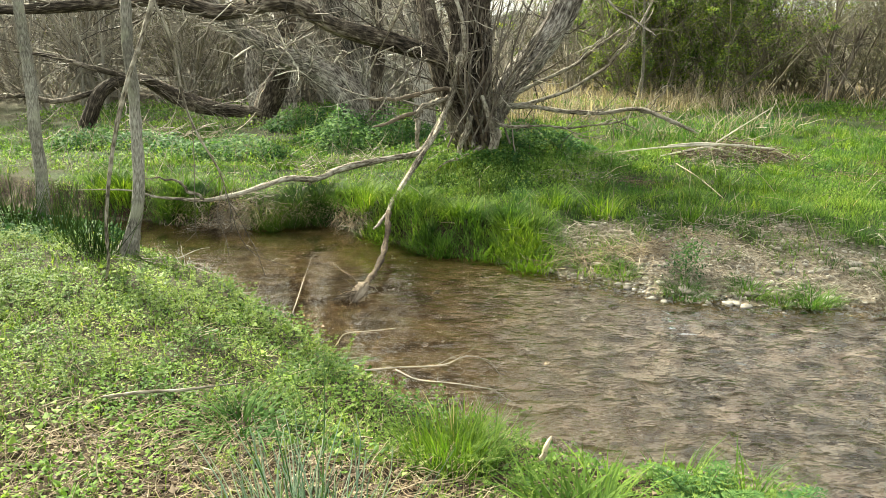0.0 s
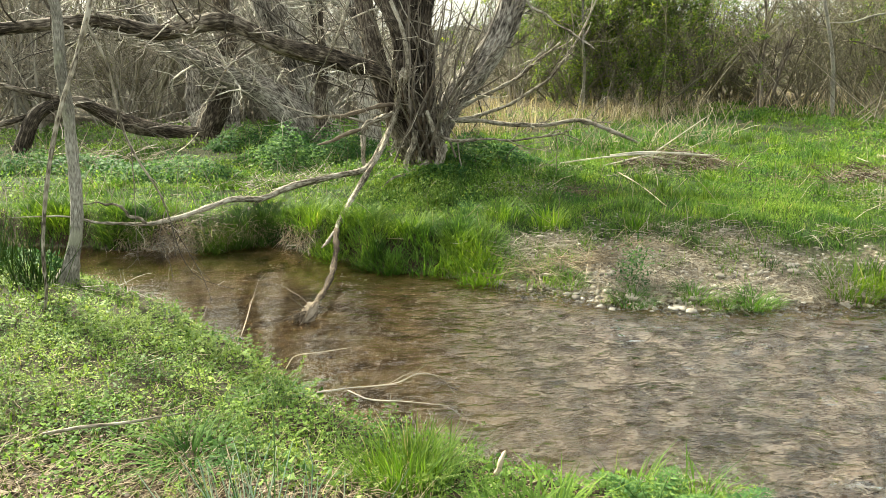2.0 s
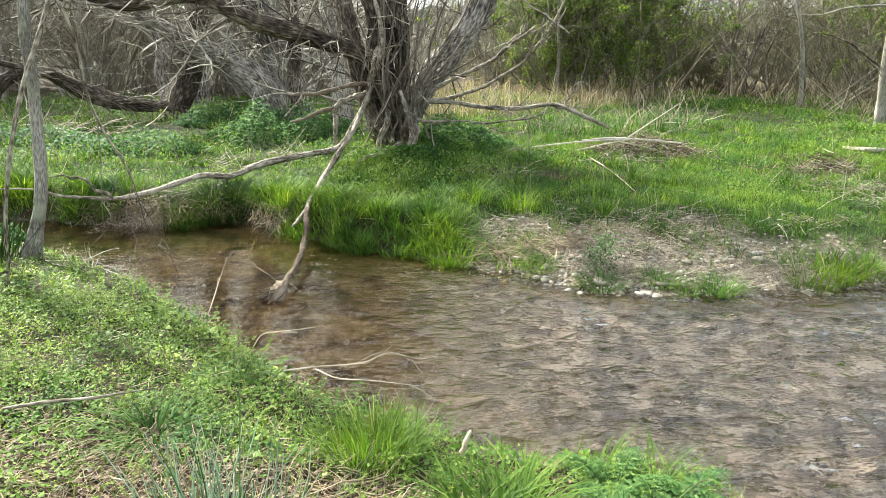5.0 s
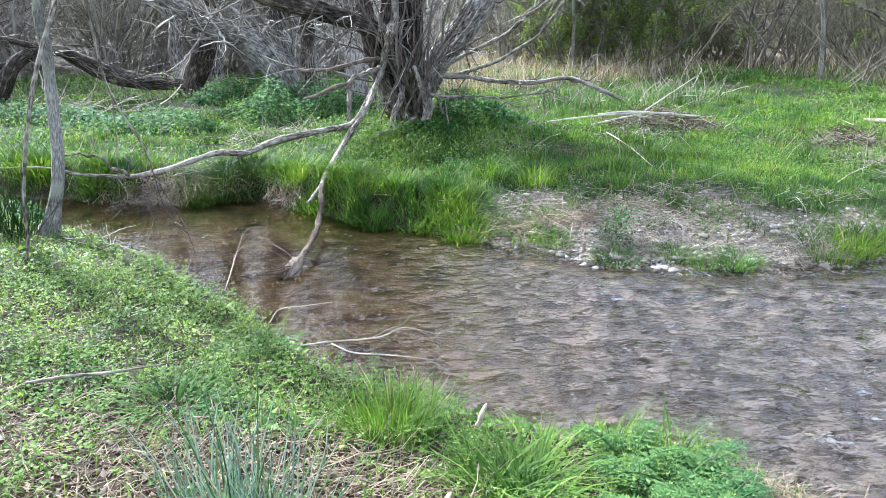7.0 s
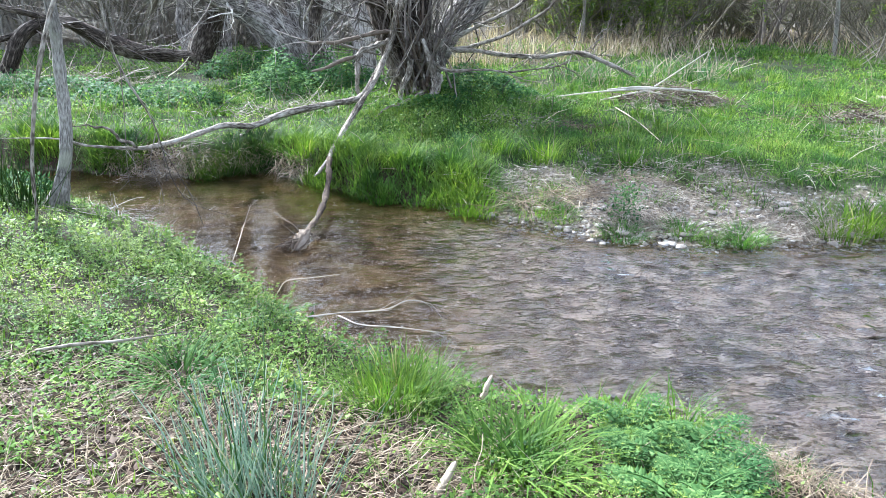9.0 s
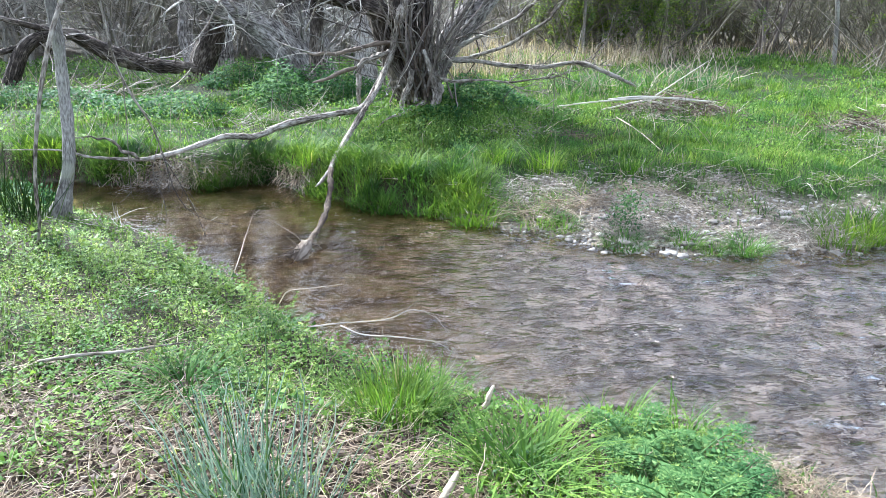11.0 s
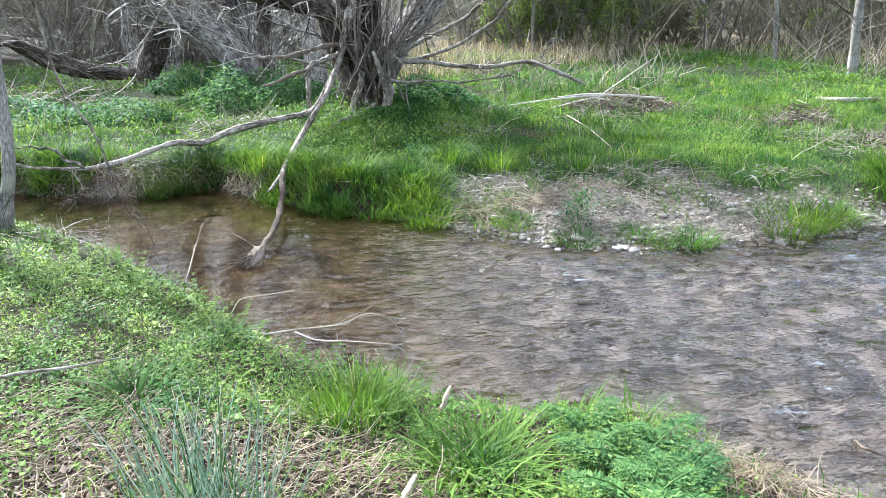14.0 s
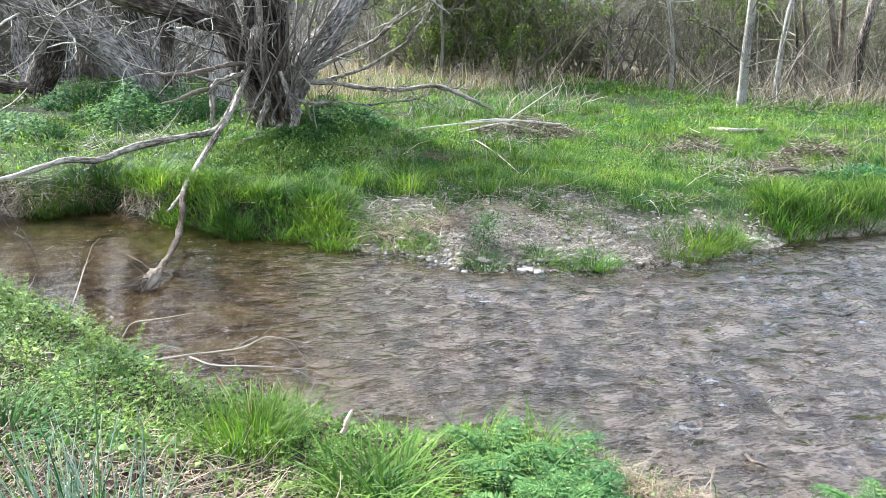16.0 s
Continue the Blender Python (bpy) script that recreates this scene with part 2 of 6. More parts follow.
def straw_mask(x, y):
    """1 where the near bank is covered with dead stalks."""
    a = np.exp(-(((x + 1.25) / 0.75) ** 2 + ((y - 2.35) / 0.6) ** 2))
    b = np.exp(-(((x + 0.35) / 0.5) ** 2 + ((y - 2.45) / 0.25) ** 2)) * 0.6
    c = np.exp(-(((x - 0.15) / 0.6) ** 2 + ((y - 1.9) / 0.35) ** 2)) * 0.8
    d = np.exp(-(((x - 1.45) / 0.25) ** 2 + ((y - 2.05) / 0.3) ** 2))
    return np.clip((a + b + c + d) * (0.35 + 1.5 * vnoise(x, y, 0.30, 15)), 0, 1)

# ---- materials ----
def nodes_of(name):
    m = bpy.data.materials.new(name)
    m.use_nodes = True
    nt = m.node_tree
    return m, nt, nt.nodes["Principled BSDF"], nt.nodes["Material Output"]


def ramp(nt, fac, stops):
    r = nt.nodes.new("ShaderNodeValToRGB")
    el = r.color_ramp.elements
    while len(el) < len(stops):
        el.new(0.5)
    for e, (p, c) in zip(el, stops):
        e.position, e.color = p, (*c, 1)
    nt.links.new(fac, r.inputs["Fac"])
    return r.outputs["Color"]


def tex(nt, kind, coords, scale, stretch=(1, 1, 1), **inputs):
    mp = nt.nodes.new("ShaderNodeMapping")
    mp.inputs["Scale"].default_value = stretch
    nt.links.new(coords, mp.inputs["Vector"])
    n = nt.nodes.new("ShaderNodeTex" + kind)
    n.inputs["Scale"].default_value = scale
    for key, val in inputs.items():
        n.inputs[key].default_value = val
    nt.links.new(mp.outputs[0], n.inputs["Vector"])
    return n


def mix_rgb(nt, fac, a, b, kind="MIX"):
    n = nt.nodes.new("ShaderNodeMix")
    n.data_type, n.blend_type = "RGBA", kind
    for sock, val in ((n.inputs[0], fac), (n.inputs[6], a), (n.inputs[7], b)):
        if isinstance(val, (int, float)):
            sock.default_value = val
        elif isinstance(val, tuple):
            sock.default_value = (*val, 1)
        else:
            nt.links.new(val, sock)
    return n.outputs[2]


def bump(nt, height, strength, distance, bsdf):
    b = nt.nodes.new("ShaderNodeBump")
    b.inputs["Strength"].default_value, b.inputs["Distance"].default_value = strength, distance
    nt.links.new(height, b.inputs["Height"])
    nt.links.new(b.outputs[0], bsdf.inputs["Normal"])
    return b


def coords(nt, which="Object"):
    return nt.nodes.new("ShaderNodeTexCoord").outputs[which]


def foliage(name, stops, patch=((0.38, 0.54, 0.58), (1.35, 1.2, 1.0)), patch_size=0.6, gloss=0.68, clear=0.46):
    """Leaves or blades: every one its own shade, and patches over the ground."""
    m, nt, b, out = nodes_of(name)
    geo = nt.nodes.new("ShaderNodeNewGeometry")
    own = ramp(nt, geo.outputs["Random Per Island"], stops)
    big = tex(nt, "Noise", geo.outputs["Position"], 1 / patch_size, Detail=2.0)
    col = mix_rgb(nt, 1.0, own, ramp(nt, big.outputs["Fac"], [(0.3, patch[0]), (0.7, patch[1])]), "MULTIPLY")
    nt.links.new(col, b.inputs["Base Color"])
    b.inputs["Roughness"].default_value = gloss
    b.inputs["Specular IOR Level"].default_value = 0.16
    thin = nt.nodes.new("ShaderNodeBsdfTranslucent")
    nt.links.new(mix_rgb(nt, 1.0, col, (1.0, 1.0, 0.55), "MULTIPLY"), thin.inputs["Color"])
    mx = nt.nodes.new("ShaderNodeMixShader")
    mx.inputs[0].default_value = clear
    nt.links.new(b.outputs[0], mx.inputs[1])
    nt.links.new(thin.outputs[0], mx.inputs[2])
    nt.links.new(mx.outputs[0], out.inputs["Surface"])
    return m


def bark(name, stops, furrow=14.0, depth=0.03, moss=0.0):
    """Furrowed bark that runs along the limb."""
    m, nt, b, _ = nodes_of(name)
    uv = coords(nt, "UV")
    ob = coords(nt, "Object")
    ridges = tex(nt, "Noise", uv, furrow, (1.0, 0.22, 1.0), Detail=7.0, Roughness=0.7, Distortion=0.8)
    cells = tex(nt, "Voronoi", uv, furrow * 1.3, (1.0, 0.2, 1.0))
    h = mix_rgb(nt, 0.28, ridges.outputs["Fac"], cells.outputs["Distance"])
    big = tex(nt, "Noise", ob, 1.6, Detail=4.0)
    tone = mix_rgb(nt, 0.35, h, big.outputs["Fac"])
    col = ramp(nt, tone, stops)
    if moss:
        spots = tex(nt, "Noise", ob, 5.0, Detail=6.0)
        col = mix_rgb(nt, ramp(nt, spots.outputs["Fac"], [(0.52, (0, 0, 0)), (0.66, (moss, moss, moss))]), col, (0.30, 0.30, 0.22))
    nt.links.new(col, b.inputs["Base Color"])
    b.inputs["Roughness"].default_value = 0.9
    b.inputs["Specular IOR Level"].default_value = 0.2
    bump(nt, h, 0.8, depth, b)
    return m


def twiggy(name, stops, gloss=0.7):
    m, nt, b, _ = nodes_of(name)
    geo = nt.nodes.new("ShaderNodeNewGeometry")
    grain = tex(nt, "Noise", geo.outputs["Position"], 9.0, Detail=4.0)
    own = ramp(nt, geo.outputs["Random Per Island"], stops)
    col = mix_rgb(nt, 1.0, own, ramp(nt, grain.outputs["Fac"], [(0.3, (0.65, 0.65, 0.65)), (0.7, (1.2, 1.18, 1.12))]), "MULTIPLY")
    nt.links.new(col, b.inputs["Base Color"])
    b.inputs["Roughness"].default_value = gloss
    b.inputs["Specular IOR Level"].default_value = 0.3
    return m


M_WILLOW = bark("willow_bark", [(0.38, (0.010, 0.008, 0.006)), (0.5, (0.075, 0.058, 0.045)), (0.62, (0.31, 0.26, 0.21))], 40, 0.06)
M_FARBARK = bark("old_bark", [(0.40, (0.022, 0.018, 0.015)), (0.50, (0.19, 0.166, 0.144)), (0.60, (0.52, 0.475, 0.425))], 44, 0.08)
M_SAPLING = bark("sapling_bark", [(0.38, (0.065, 0.057, 0.047)), (0.49, (0.18, 0.163, 0.138)), (0.62, (0.38, 0.355, 0.31))], 90, 0.014, 0.6)
M_DEAD = bark("weathered_wood", [(0.40, (0.045, 0.035, 0.026)), (0.47, (0.15, 0.125, 0.095)), (0.54, (0.30, 0.265, 0.215)), (0.66, (0.46, 0.425, 0.36))], 60, 0.012)
M_WETWOOD = bark("wet_wood", [(0.34, (0.018, 0.012, 0.008)), (0.5, (0.075, 0.053, 0.036)), (0.64, (0.22, 0.17, 0.12))], 60, 0.008)
M_DARKDEAD = bark("dark_dead_wood", [(0.35, (0.03, 0.022, 0.016)), (0.5, (0.11, 0.082, 0.06)), (0.66, (0.27, 0.22, 0.17))], 30, 0.006)
M_TWIG = twiggy("willow_twigs", [(0.0, (0.04, 0.031, 0.025)), (0.5, (0.115, 0.094, 0.077)), (0.85, (0.25, 0.215, 0.18)), (1.0, (0.52, 0.47, 0.40))])
M_PALETWIG = twiggy("pale_twigs", [(0.0, (0.22, 0.175, 0.12)), (0.6, (0.36, 0.30, 0.22)), (1.0, (0.50, 0.44, 0.34))])
M_BRUSH = twiggy("thicket_twigs", [(0.0, (0.08, 0.07, 0.058)), (0.5, (0.25, 0.225, 0.19)), (0.9, (0.43, 0.39, 0.335)), (1.0, (0.58, 0.54, 0.47))])
# thicket twigs again, paler and greyer: the light on them is in the colour
M_LITTWIG = twiggy("lit_grey_twigs", [(0.0, (0.12, 0.11, 0.095)), (0.5, (0.38, 0.345, 0.30)), (1.0, (0.66, 0.62, 0.56))])
M_PEELED = twiggy("peeled_wood", [(0.0, (0.42, 0.37, 0.30)), (1.0, (0.66, 0.61, 0.53))])
M_OLIVE = twiggy("olive_twigs", [(0.0, (0.055, 0.048, 0.031)), (0.5, (0.125, 0.112, 0.075)), (1.0, (0.27, 0.24, 0.175))])
M_GREYSTRAW = twiggy("grey_straw", [(0.0, (0.13, 0.105, 0.085)), (0.5, (0.29, 0.245, 0.20)), (1.0, (0.50, 0.45, 0.385))])
M_STRAW = twiggy("straw", [(0.0, (0.12, 0.085, 0.055)), (0.4, (0.26, 0.195, 0.125)), (0.8, (0.35, 0.275, 0.19)), (1.0, (0.48, 0.40, 0.29))])
M_LITTER = twiggy("dark_litter", [(0.0, (0.04, 0.024, 0.017)), (0.6, (0.11, 0.072, 0.05)), (1.0, (0.24, 0.18, 0.125))])
M_REED = foliage("dry_reeds", [(0.0, (0.18, 0.143, 0.105)), (0.5, (0.37, 0.31, 0.235)), (1.0, (0.56, 0.49, 0.39))], ((0.62, 0.6, 0.58), (1.2, 1.18, 1.12)), clear=0.35)
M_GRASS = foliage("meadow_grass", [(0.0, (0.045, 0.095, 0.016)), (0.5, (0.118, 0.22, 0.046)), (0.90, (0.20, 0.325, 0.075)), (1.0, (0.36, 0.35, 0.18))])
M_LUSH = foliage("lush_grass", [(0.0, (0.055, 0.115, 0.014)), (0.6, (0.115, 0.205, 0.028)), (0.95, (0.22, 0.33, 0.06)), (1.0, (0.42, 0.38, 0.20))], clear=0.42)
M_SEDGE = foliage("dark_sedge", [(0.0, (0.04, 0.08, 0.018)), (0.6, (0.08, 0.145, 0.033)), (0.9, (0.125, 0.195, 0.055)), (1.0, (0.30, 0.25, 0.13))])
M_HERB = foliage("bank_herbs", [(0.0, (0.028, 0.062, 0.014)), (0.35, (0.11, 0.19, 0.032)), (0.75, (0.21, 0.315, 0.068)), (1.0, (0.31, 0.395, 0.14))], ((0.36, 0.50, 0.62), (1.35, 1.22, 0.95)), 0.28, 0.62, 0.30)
M_CLEAVER = foliage("cleavers", [(0.0, (0.06, 0.12, 0.02)), (0.5, (0.125, 0.205, 0.038)), (1.0, (0.23, 0.32, 0.08))], ((0.6, 0.7, 0.7), (1.3, 1.15, 0.9)), 0.4, 0.6, 0.32)
M_WEED = foliage("meadow_weed_leaves", [(0.0, (0.05, 0.105, 0.022)), (0.5, (0.14, 0.245, 0.05)), (1.0, (0.23, 0.36, 0.085))], patch_size=0.6, gloss=0.65)
M_NETTLE = foliage("nettles", [(0.0, (0.032, 0.09, 0.03)), (0.6, (0.08, 0.185, 0.055)), (1.0, (0.18, 0.32, 0.10))])
M_FERNY = foliage("feathery_leaves", [(0.0, (0.035, 0.095, 0.028)), (0.6, (0.085, 0.175, 0.055)), (1.0, (0.165, 0.265, 0.10))], clear=0.35)
M_RUSH = foliage("blue_rushes", [(0.0, (0.15, 0.23, 0.16)), (0.55, (0.30, 0.40, 0.31)), (0.8, (0.44, 0.52, 0.43)), (1.0, (0.56, 0.50, 0.38))], ((0.8, 0.8, 0.8), (1.1, 1.1, 1.1)), clear=0.3)
M_IVY = foliage("evergreen_leaves", [(0.0, (0.05, 0.09, 0.02)), (0.6, (0.16, 0.235, 0.045)), (1.0, (0.34, 0.41, 0.10))], clear=0.5)
M_BUD = foliage("spring_buds", [(0.0, (0.10, 0.125, 0.036)), (1.0, (0.20, 0.22, 0.07))])


def stone_material(name, stops):
    m, nt, b, _ = nodes_of(name)
    geo = nt.nodes.new("ShaderNodeNewGeometry")
    info = nt.nodes.new("ShaderNodeObjectInfo")
    add = nt.nodes.new("ShaderNodeMath")
    add.operation = "ADD"
    nt.links.new(geo.outputs["Random Per Island"], add.inputs[0])
    nt.links.new(info.outputs["Random"], add.inputs[1])
    frac = nt.nodes.new("ShaderNodeMath")
    frac.operation = "FRACT"
    nt.links.new(add.outputs[0], frac.inputs[0])
    own = ramp(nt, frac.outputs[0], stops)
    n = tex(nt, "Noise", geo.outputs["Position"], 45.0, Detail=5.0)
    nt.links.new(mix_rgb(nt, 1.0, own, ramp(nt, n.outputs["Fac"], [(0.3, (0.7, 0.68, 0.65)), (0.7, (1.1, 1.1, 1.1))]), "MULTIPLY"), b.inputs["Base Color"])
    b.inputs["Roughness"].default_value = 0.8
    bump(nt, n.outputs["Fac"], 0.5, 0.004, b)
    return m


M_STONE = stone_material("pebble", [(0.0, (0.10, 0.084, 0.068)), (0.4, (0.25, 0.215, 0.175)), (0.8, (0.35, 0.315, 0.27)), (1.0, (0.46, 0.42, 0.365))])
M_BED = stone_material("bed_pebble", [(0.0, (0.10, 0.077, 0.06)), (0.5, (0.26, 0.214, 0.176)), (0.9, (0.40, 0.345, 0.295)), (1.0, (0.48, 0.43, 0.375))])


def soil_material():
    """Dark soil and litter, green cover, gravel shore and the silty bed, by the mesh's cover colour."""
    m, nt, b, _ = nodes_of("soil")
    geo = nt.nodes.new("ShaderNodeNewGeometry")
    pos = geo.outputs["Position"]
    cover = nt.nodes.new("ShaderNodeVertexColor")
    cover.layer_name = "cover"
    sep = nt.nodes.new("ShaderNodeSeparateColor")
    nt.links.new(cover.outputs[0], sep.inputs[0])
    fine = tex(nt, "Noise", pos, 28.0, Detail=6.0, Roughness=0.65)
    mid = tex(nt, "Noise", pos, 3.5, Detail=4.0)
    soil = ramp(nt, fine.outputs["Fac"], [(0.35, (0.014, 0.010, 0.007)), (0.55, (0.045, 0.028, 0.018)), (0.75, (0.12, 0.084, 0.055))])
    green = ramp(nt, fine.outputs["Fac"], [(0.35, (0.010, 0.016, 0.005)), (0.55, (0.025, 0.045, 0.010)), (0.75, (0.06, 0.085, 0.025))])
    shore = ramp(nt, fine.outputs["Fac"], [(0.35, (0.07, 0.054, 0.039)), (0.5, (0.18, 0.145, 0.107)), (0.68, (0.36, 0.305, 0.24))])
    patch = tex(nt, "Noise", pos, 9.0, (0.7, 1.2, 1), Detail=5.0)
    silt = ramp(nt, patch.outputs["Fac"], [(0.36, (0.06, 0.045, 0.036)), (0.50, (0.205, 0.167, 0.14)), (0.64, (0.46, 0.394, 0.345))])
    col = mix_rgb(nt, sep.outputs[1], soil, green)
    col = mix_rgb(nt, sep.outputs[0], col, shore)
    mud = ramp(nt, mid.outputs["Fac"], [(0.35, (0.075, 0.053, 0.024)), (0.55, (0.19, 0.135, 0.062)), (0.72, (0.16, 0.135, 0.042))])
    silt = mix_rgb(nt, sep.outputs[1], silt, mud)
    col = mix_rgb(nt, sep.outputs[2], col, silt)
    nt.links.new(col, b.inputs["Base Color"])
    b.inputs["Roughness"].default_value = 0.95
    b.inputs["Specular IOR Level"].default_value = 0.15
    bump(nt, fine.outputs["Fac"], 0.8, 0.03, b)
    return m


M_SOIL = soil_material()


def water_material():
    """Clear brown stream water: glossy by Fresnel over a tinted see-through body, with drawn-out ripples."""
    m, nt, b, out = nodes_of("stream_water")
    nt.nodes.remove(b)
    pos = nt.nodes.new("ShaderNodeNewGeometry").outputs["Position"]
    sep = nt.nodes.new("ShaderNodeSeparateXYZ")
    nt.links.new(pos, sep.inputs[0])
    calm = nt.nodes.new("ShaderNodeMapRange")
    calm.inputs[1].default_value, calm.inputs[2].default_value = -0.9, 2.0
    calm.interpolation_type = "SMOOTHSTEP"
    calm.inputs[3].default_value, calm.inputs[4].default_value = 0.05, 1.0
    nt.links.new(sep.outputs[0], calm.inputs[0])
    long = tex(nt, "Noise", pos, 8.0, (0.8, 1.1, 1.0), Detail=1.0, Roughness=0.5, Distortion=0.25)
    small = tex(nt, "Noise", pos, 19.0, (0.7, 1.2, 1.0), Detail=1.0, Distortion=0.3)
    h = mix_rgb(nt, 0.32, long.outputs["Fac"], small.outputs["Fac"])
    bp = nt.nodes.new("ShaderNodeBump")
    bp.inputs["Distance"].default_value = 0.105
    nt.links.new(calm.outputs[0], bp.inputs["Strength"])
    nt.links.new(h, bp.inputs["Height"])
    gl = nt.nodes.new("ShaderNodeBsdfGlossy")
    gl.inputs["Roughness"].default_value = 0.07
    nt.links.new(bp.outputs[0], gl.inputs["Normal"])
    fr = nt.nodes.new("ShaderNodeFresnel")
    fr.inputs["IOR"].default_value = 1.65
    nt.links.new(bp.outputs[0], fr.inputs["Normal"])
    tr = nt.nodes.new("ShaderNodeBsdfRefraction")
    tr.inputs["IOR"].default_value, tr.inputs["Roughness"].default_value = 1.33, 0.03
    tr.inputs["Color"].default_value = (0.97, 0.90, 0.81, 1)
    nt.links.new(bp.outputs[0], tr.inputs["Normal"])
    mx = nt.nodes.new("ShaderNodeMixShader")
    nt.links.new(fr.outputs[0], mx.inputs[0])
    nt.links.new(tr.outputs[0], mx.inputs[1])
    nt.links.new(gl.outputs[0], mx.inputs[2])
    nt.links.new(mx.outputs[0], out.inputs["Surface"])
    return m


M_WATER = water_material()

# ---- ground, water, distance ----
def axis(lo, hi, step, far, growth=1.18):
    mid = list(np.arange(lo, hi + step / 2, step))
    d, a = step, []
    while not a or abs(a[-1]) < far:
        d *= growth
        a.append((a[-1] if a else hi) + d)
    d, b = step, []
    while not b or abs(b[-1]) < far:
        d *= growth
        b.append((b[-1] if b else lo) - d)
    return np.array(b[::-1] + mid + a)


def build_ground():
    xs, ys = axis(-4.5, 7.5, 0.06, 420), axis(0.8, 11, 0.06, 420)
    X, Y = np.meshgrid(xs, ys)
    x, y = X.ravel(), Y.ravel()
    z = ground_z(x, y)
    nx, ny = len(xs), len(ys)
    idx = np.arange(nx * ny).reshape(ny, nx)
    Q = np.stack([idx[:-1, :-1], idx[:-1, 1:], idx[1:, 1:], idx[1:, :-1]], -1).reshape(-1, 4)
    me = mesh_of("ground", np.stack([x, y, z], 1), Q, None, [M_SOIL])
    att = me.color_attributes.new("cover", "FLOAT_COLOR", "POINT")
    gravel = gravel_mask(x, y)
    under = sstep(-0.345, -0.37, z) * ((y > near_edge(x) - 0.1) & (y < far_edge(x) + 0.1))
    green = np.where(y > far_edge(x), sstep(0.1, 0.8, y - far_edge(x)), 0.35) * (1 - straw_mask(x, y) * (y < near_edge(x)))
    green = green * (0.5 + 0.5 * sstep(0.3, 0.6, vnoise(x, y, 0.8, 31))) * (1 - 0.7 * sstep(17, 24, y))
    pool = sstep(1.7, -0.3, x) * (0.8 + 0.2 * vnoise(x, y, 0.6, 35))
    pool = np.maximum(pool, sstep(0.45, 0.1, np.minimum(far_edge(x) - y, y - near_edge(x))))
    green = np.where(under > 0.01, pool, green)
    gravel = np.maximum(gravel, 0.2 * sstep(14.5, 17, y) * (1 - sstep(24, 32, y)))
    att.data.foreach_set("color", np.stack([gravel, green, under, np.ones_like(x)], 1).astype(np.float32).ravel())
    tagged(new("ground", me), "grassy soil and gravel banks of a small stream", kind="structure")


def ripples(x, y):
    """The height of the running water: calm over the pool, drawn-out wavelets over the shallows."""
    run = np.interp(x + 0.35 * (y - 5), [-1.0, -0.2, 0.6, 1.2, 2.0], [0.015, 0.05, 0.22, 0.65, 1.1])
    w = 0
    for size, high, seed in ((0.30, 0.022, 71), (0.15, 0.030, 72), (0.075, 0.014, 73)):
        a = 0.35 * (vnoise(x, y, 0.8, seed + 9) - 0.5)
        w = w + high * (vnoise(x * 0.62 + y * a, y - x * a * 0.3, size, seed) - 0.5)
    return run * w


def build_water():
    xs = np.concatenate([np.linspace(-40, -6.2, 20), np.arange(-6, -1.5, 0.12), np.arange(-1.5, 6.6, 0.035), np.linspace(6.7, 40, 40)])
    lo, hi = near_edge(xs) - 0.35, far_edge(xs) + 0.6
    k = 190
    t = np.linspace(0, 1, k)
    X = np.repeat(xs, k)
    Y = (lo[:, None] + (hi - lo)[:, None] * t).ravel()
    V = np.stack([X, Y, WATER + ripples(X, Y)], 1)
    idx = np.arange(len(xs) * k).reshape(len(xs), k)
    Q = np.stack([idx[:-1, :-1], idx[1:, :-1], idx[1:, 1:], idx[:-1, 1:]], -1).reshape(-1, 4)
    tagged(new("water", mesh_of("water", V, Q, None, [M_WATER])), "clear brown shallow stream rippling over pebbles", kind="structure")


def build_hills():
    """A far wooded rise that closes the view behind the thicket."""
    m, nt, b, _ = nodes_of("far_woods")
    pos = nt.nodes.new("ShaderNodeNewGeometry").outputs["Position"]
    a = tex(nt, "Noise", pos, 1.6, (1, 1, 0.4), Detail=8.0, Roughness=0.7)
    nt.links.new(ramp(nt, a.outputs["Fac"], [(0.35, (0.035, 0.034, 0.032)), (0.5, (0.075, 0.072, 0.066)), (0.68, (0.14, 0.134, 0.122))]), b.inputs["Base Color"])
    b.inputs["Roughness"].default_value = 1.0
    b.inputs["Specular IOR Level"].default_value = 0.0
    bump(nt, a.outputs["Fac"], 1.0, 1.5, b)
    n, k = 360, 8
    ang = np.linspace(0, 2 * np.pi, n, endpoint=False)
    rows = []
    for j in range(k):
        r = 95 + 6 * j
        top = (5.0 + 6 * vnoise(np.cos(ang) * 40, np.sin(ang) * 40, 16, 2)) * (j / (k - 1)) ** 0.6
        top = top + 1.6 * vnoise(ang * 60, ang * 0 + j, 0.35, 4 + j) * (j > 0)
        top = top * (1 - 0.40 * sstep(0.20, 0.34, np.cos(ang)) * (np.sin(ang) > 0))
        rows.append(np.stack([np.cos(ang) * r, np.sin(ang) * r, top - 0.5], 1))
    V = np.concatenate(rows)
    idx = np.arange(n * k).reshape(k, n)
    Q = np.stack([idx[:-1], np.roll(idx[:-1], -1, 1), np.roll(idx[1:], -1, 1), idx[1:]], -1).reshape(-1, 4)
    tagged(new("backdrop", mesh_of("backdrop", V, Q, None, [m])), "distant grey-brown leafless wooded hillside", kind="structure")


